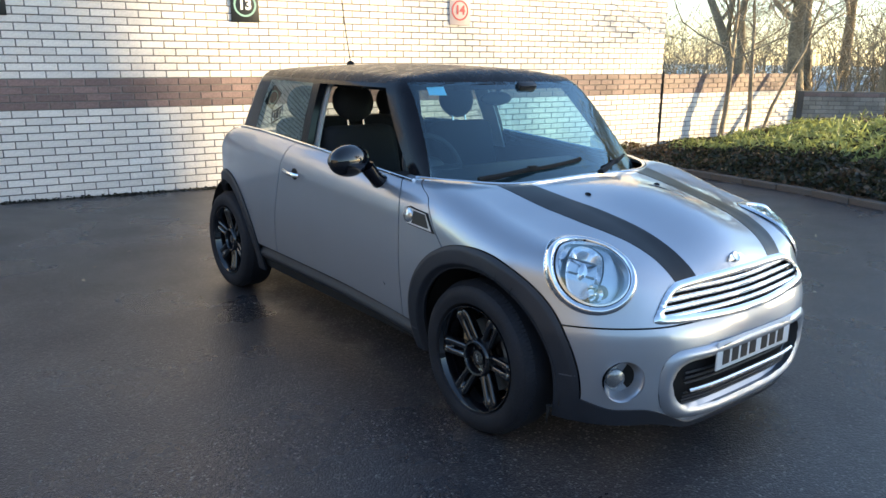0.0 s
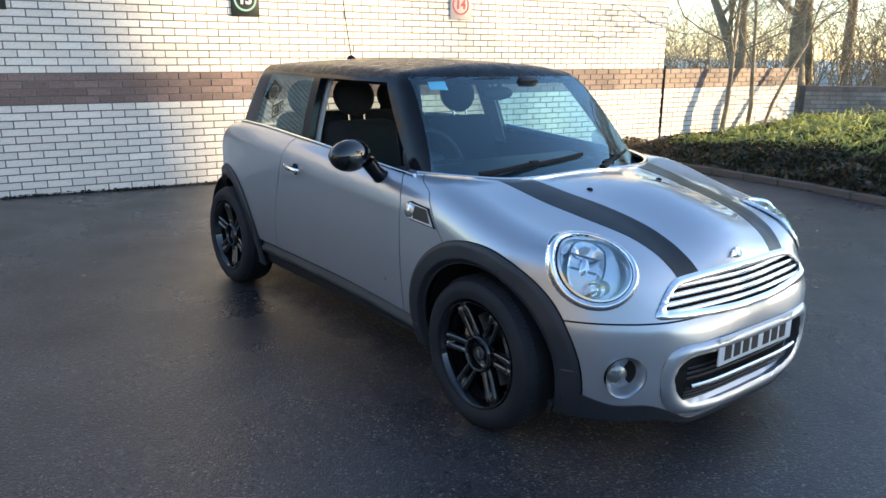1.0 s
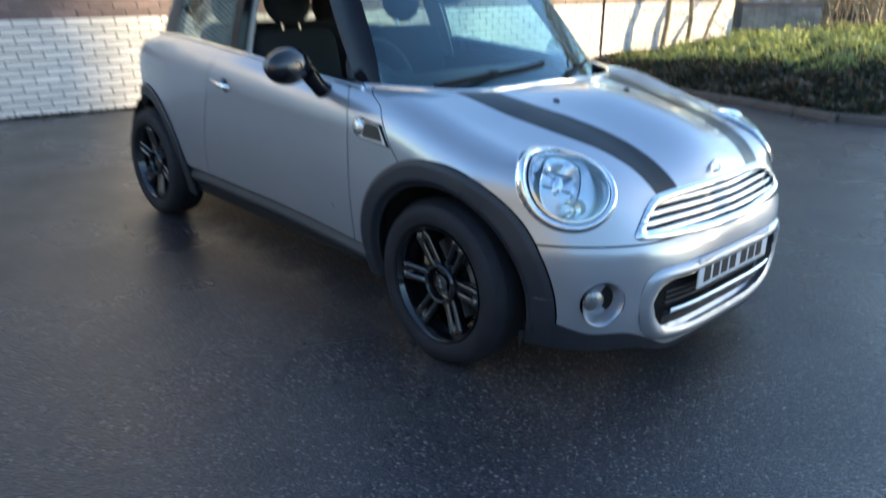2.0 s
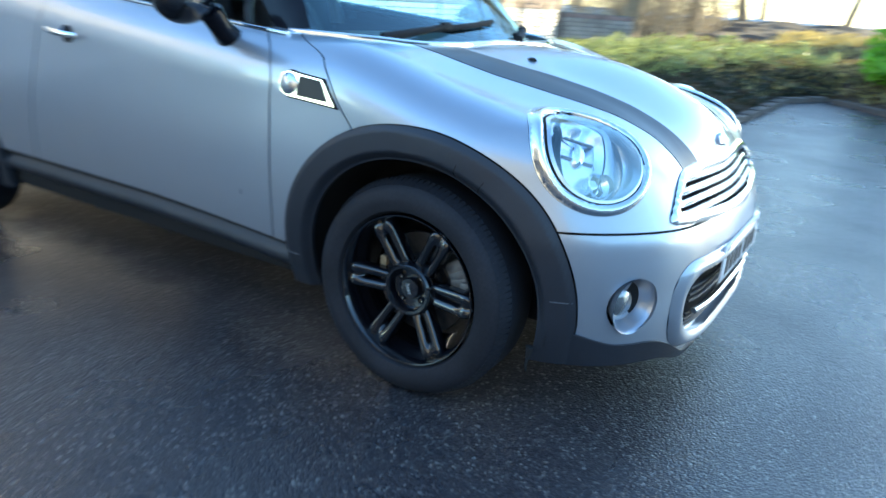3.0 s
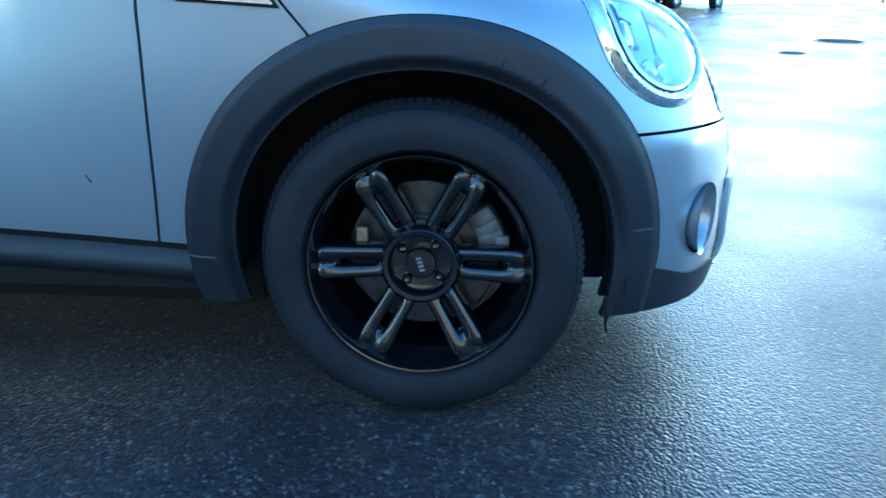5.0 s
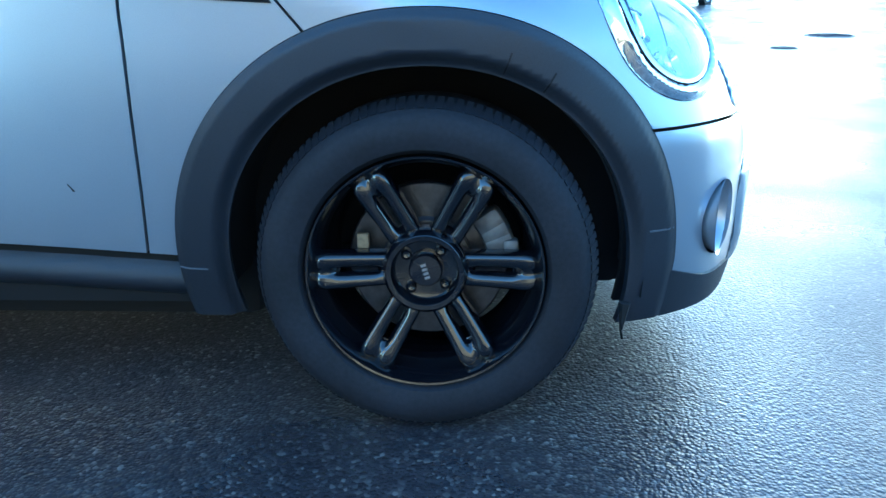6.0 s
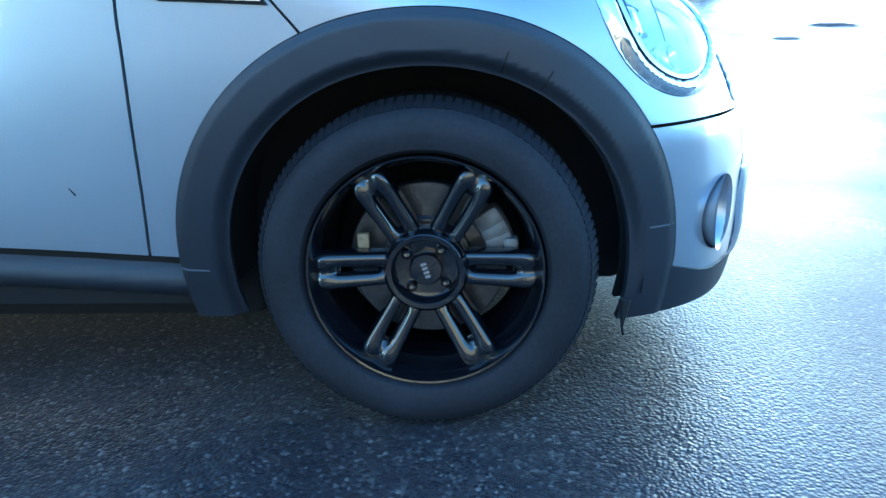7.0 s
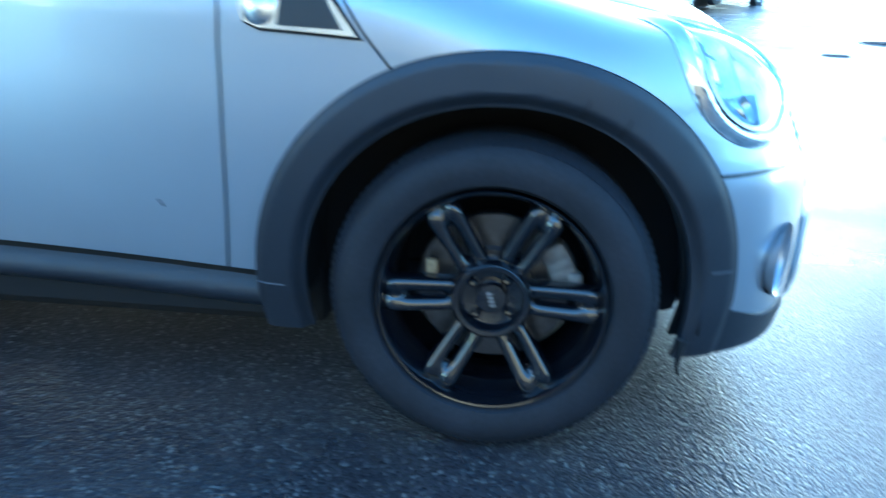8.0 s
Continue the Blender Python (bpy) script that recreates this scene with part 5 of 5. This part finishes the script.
def bare_tree(x, y, z, height, girth, lean, seed, label, levels=4, kids=5):
    r = np.random.default_rng(seed)
    trunk, limbs, twigs = [], [], []          # limbs leave the trunk; all finer wood is the crown

    def grow(p, d, length, rad, level):
        pts, n = [np.array(p)], 6 if level < 2 else 4
        q, way = np.array(p, float), np.array(d, float)
        for _ in range(n):
            way = way + r.normal(size=3) * (0.10 if level == 0 else 0.22) + np.array([0, 0, 0.05 if level else 0.02])
            way /= np.linalg.norm(way)
            q = q + way * length / n
            pts.append(q.copy())
        taper = [rad * (1 - 0.65 * i / n) for i in range(n + 1)]
        (trunk if level == 0 else limbs if level == 1 else twigs).append(sweep(pts, rad, sides=10 if level == 0 else 6 if level < 3 else 3, taper=taper))
        if level < levels:
            for _ in range(kids if level else kids + 2):
                t = r.uniform(0.35 if level == 0 else 0.2, 1.0)
                i = min(n - 1, int(t * n))
                base = pts[i] + (pts[i + 1] - pts[i]) * (t * n - i)
                side = r.normal(size=3)
                side -= way * side.dot(way)
                side /= np.linalg.norm(side)
                grow(base, way * 0.55 + side * r.uniform(0.6, 1.0) + np.array([0, 0, 0.15]), length * r.uniform(0.42, 0.66), max(rad * (1 - 0.6 * t) * 0.5, 0.004), level + 1)
    grow((x, y, z - 0.1), (lean[0], lean[1], 1.0), height, girth, 0)
    tree = tagged(finish("bare_tree", *join(*trunk), BARK), label, "tree", group="bare trees round the yard")
    for one in limbs:
        finish("limb", *one, BARK, tree)
    tagged(finish("crown", *join(*twigs), TWIG, tree), kind="stuff")


bare_tree(-4.79, 8.6, bank(-4.79, 8.6), 3.2, 0.046, (0.0, 0.05), 1, "slender bare tree growing from the ivy bank", 4, 4)
bare_tree(-4.72, 9.26, bank(-4.72, 9.26), 3.2, 0.044, (0.0, 0.12), 2, "slender bare tree growing from the ivy bank", 4, 5)
bare_tree(-4.65, 9.6, bank(-4.65, 9.6), 3.7, 0.032, (0.05, 0.5), 9, "slender bare tree leaning along the low wall", 4, 5)
bare_tree(-4.95, 11.4, 0.4, 5.0, 0.165, (0.0, 0.04), 10, "stout bare tree beside the low wall", 4, 5)
bare_tree(-4.3, 13.4, bank(-4.3, 13.4), 5.5, 0.22, (0.05, 0.0), 3, "stout bare tree behind the low wall", 4, 5)
bare_tree(-5.6, 10.5, 0.3, 4.2, 0.10, (0.1, -0.1), 5, "bare tree leaning over the brick wall", 4, 5)
bare_tree(-3.4, 15.5, 0.5, 4.8, 0.14, (-0.2, 0.0), 6, "dark bare tree with arching limbs", 4, 5)
bare_tree(-6.5, 14.5, 0.5, 6.0, 0.16, (0.0, 0.0), 7, "bare tree behind the low wall", 4, 5)
bare_tree(-3.0, 19.0, 0.8, 6.5, 0.18, (0.0, 0.0), 8, "bare tree in the distance", 4, 5)
# unseen trees added along the sun's path to break up its light
for k, (c, dist) in enumerate(((2.9, 24), (3.8, 26), (5.4, 24), (-6.4, 54), (-7.4, 50))):
    x, y = sun_flat.x * dist + across.x * c, sun_flat.y * dist + across.y * c
    bare_tree(x, y, 1.1, 8.6 if c > 0 else 11.0, 0.2 if c > 0 else 0.15, (0.0, 0.0), 21 + k, "unseen large bare tree added to dapple the sunlight", 4, 7 if c > -6 else 5)
for k, (x, y, h) in enumerate(((-7.5, 17.0, 6.0), (-5.0, 18.5, 6.0), (-8.5, 21.0, 7.0), (-5.5, 23.0, 7.0), (-1.0, 22.0, 6.5), (-3.6, 25.0, 7.5), (0.6, 25.0, 7.0), (-7.0, 12.8, 4.0), (-4.9, 15.6, 4.0))):
    bare_tree(x, y, 0.4, h, 0.10 + 0.01 * h, (0.0, 0.0), 40 + k, "tall bare tree beyond the low wall", 4, 5)


def thicket(x0, x1, y0, y1, count, tall, label):
    """Tangle of thin bare stems, too many to count."""
    stems = []
    for _ in range(count):
        x, y = rng.uniform(x0, x1), rng.uniform(y0, y1)
        z = max(bank(x, y), rise(y)) - 0.05
        h = tall * rng.uniform(0.5, 1.0)
        lean = rng.normal(size=2) * 0.6
        pts = [(x, y, z)]
        for i in range(1, 6):
            t = i / 5
            pts.append((x + lean[0] * h * t * t + rng.normal() * 0.04, y + lean[1] * h * t * t + rng.normal() * 0.04, z + h * t * (1 - 0.25 * abs(lean[0]) * t)))
        stems.append(sweep(pts, 0.012, sides=4, taper=[0.013, 0.011, 0.009, 0.007, 0.005, 0.003]))
        for _ in range(5):
            i = int(rng.integers(1, 5))
            b = np.array(pts[i])
            d = rng.normal(size=3) * 0.5 + np.array([0, 0, 0.35])
            stems.append(sweep([b, b + d * 0.35 * h * 0.4, b + d * h * 0.33 + rng.normal(size=3) * 0.06], 0.005, sides=3, taper=[0.006, 0.004, 0.002]))
    tagged(finish("thicket", *join(*stems), TWIG), label, "undergrowth", kind="stuff")


thicket(-13.0, -5.6, 8.5, 18.0, 380, 3.0, "tangle of thin bare stems behind the low wall")
thicket(-5.4, -3.0, 13.0, 18.0, 260, 2.6, "tangle of thin bare stems behind the low wall")
thicket(-15.0, -6.0, 18.0, 25.0, 190, 3.4, "tangle of thin bare stems in the distance")
shrub(1.10, 9.15, 0.66, 0.95, BRIGHT, 2600, "bright green leafy shrub at the bed's corner")

# ---- parked car in the distance, post, cover ----
def far_car(x, y, z, turn):
    root = tagged(new("parked_car"), "silver parked car with a dark cabin across the yard", "car")
    root.matrix_world = Matrix.Translation((x, y, z)) @ Matrix.Rotation(turn, 4, 'Z')
    bm = bmesh.new()
    box(bm, (0, 0, 0.58), (4.1, 1.7, 0.62), 0.16, None, 3)
    part("body", bm, PAINT, root)
    bm = bmesh.new()
    box(bm, (-0.2, 0, 1.12), (2.3, 1.45, 0.55), 0.22, None, 3)
    part("cabin", bm, BLACK_PAINT, root)
    for wx in (-1.25, 1.25):
        for s in (-1, 1):
            m = Matrix.Translation((wx, 0.05 * s, 0.31)) @ (Matrix.Rotation(math.pi, 4, 'Z') if s > 0 else Matrix())
            w = finish("wheel", *lathe([(0.20, 0.83), (0.30, 0.84), (0.31, 0.80), (0.31, 0.66)], 32, m), RUBBER, root)
            finish("rim", *lathe([(0.205, 0.835), (0.19, 0.80), (0.05, 0.81), (0.0, 0.82)], 24, m), SATIN, w, "silver wheel rim")


far_car(4.71, 19.4, rise(19.2), 0.90)
def manhole(x, y, r, label):
    """A cast cover in its ring, lying in the sloping asphalt."""
    place = Matrix.Translation((x, y, rise(y))) @ Matrix.Rotation(radians(-90) + math.atan(0.0058 * max(0.0, y - 1)), 4, 'X')
    cover = tagged(finish("manhole_cover", *lathe([(r * 0.88, -0.02), (r * 0.88, 0.004), (r * 0.85, 0.007), (0.0, 0.007)], 40, place), STEEL), label, "manhole")
    finish("ring", *lathe([(r, -0.02), (r, 0.006), (r * 0.97, 0.009), (r * 0.91, 0.009), (r * 0.90, 0.002)], 40, place), CAST, cover)
    ribs = []
    for k in range(-3, 4):
        w = math.sqrt(max(0.0, 0.72 - (k * 0.22) ** 2)) * r
        ribs.append(sweep([place @ Vector((-w, -0.008, k * 0.22 * r)), place @ Vector((w, -0.008, k * 0.22 * r))], 0.008, sides=6))
    finish("rib", *join(*ribs), STEEL, cover)


manhole(6.22, 12.1, 0.42, "large round ribbed iron manhole cover")
manhole(4.67, 10.05, 0.20, "small round iron cover in the asphalt")

# ---- unseen block added to shade the yard from the low sun ----
RENDER = material("plain_render", (0.18, 0.18, 0.185), 0.85, grain=0.1, grain_scale=20, stain=0.15, stain_scale=0.5)


# white so that the added block stays bright in the ground's reflections
PALE = material("white_render", (0.78, 0.77, 0.75), 0.8, grain=0.06, grain_scale=20, stain=0.08, stain_scale=0.5)


def sun_blocker(c0, c1, dist, height):
    """Unseen added block with a steep hipped end, far off towards the sun."""
    low_z, lean, deep = height - 2.6, 0.7, 8.0
    outline = [(c0, 0.0), (c1, 0.0), (c1, height), (c0 + lean, height), (c0, low_z)]
    bm = bmesh.new()
    front = [bm.verts.new((x, -deep / 2, z)) for x, z in outline]
    back = [bm.verts.new((x, deep / 2, z)) for x, z in outline]
    bm.faces.new(front), bm.faces.new(back[::-1])
    for i in range(5):
        j = (i + 1) % 5
        bm.faces.new((front[j], front[i], back[i], back[j]))
    ob = part("wall_north", bm, PALE, None, "unseen plain white block added to shade the yard", smooth=0)
    ob.matrix_world = Matrix.Translation(sun_flat * dist + Vector((0, 0, -0.5))) @ Matrix.Rotation(math.atan2(across.y, across.x), 4, 'Z')
    tagged(ob, category="wall", kind="structure")


sun_blocker(-5.45, 2.3, 60, 14.2)


def unseen_wall(name, x0, y0, x1, y1, height):
    d = math.hypot(x1 - x0, y1 - y0)
    bm = bmesh.new()
    box(bm, (d / 2, 0, height / 2 - 0.1), (d, 0.3, height + 0.2))
    ob = part(name, bm, RENDER, None, "unseen plain wall added to close the yard", smooth=0)
    ob.matrix_world = Matrix.Translation((x0, y0, 0)) @ Matrix.Rotation(math.atan2(y1 - y0, x1 - x0), 4, 'Z')
    tagged(ob, category="wall", kind="structure")


# unseen walls added to close the yard and darken the door's reflections
unseen_wall("wall_east", 15.0, -14.0, 15.0, 4.0, 2.6)
unseen_wall("wall_south", -9.0, -14.0, 15.0, -14.0, 5.5)

# ---- bricks ----
brown_band = lambda r: 12 <= r < 16
brick_run(wall_west, WALL, -6.0, 8.95, 0.0, 4.15, brown_band, lambda s, z: 1.1 > s > -1.2 and z < 2.0)
brick_run(wall_low, WALL, 8.99, 12.35, 0.0, 1.19, lambda r: r >= 12, lambda s, z: False)
brick_run(wall_far, WALL_B, 0.0, 1.5, 0.0, 0.98, lambda r: r >= 12, lambda s, z: False, SHADED_J)
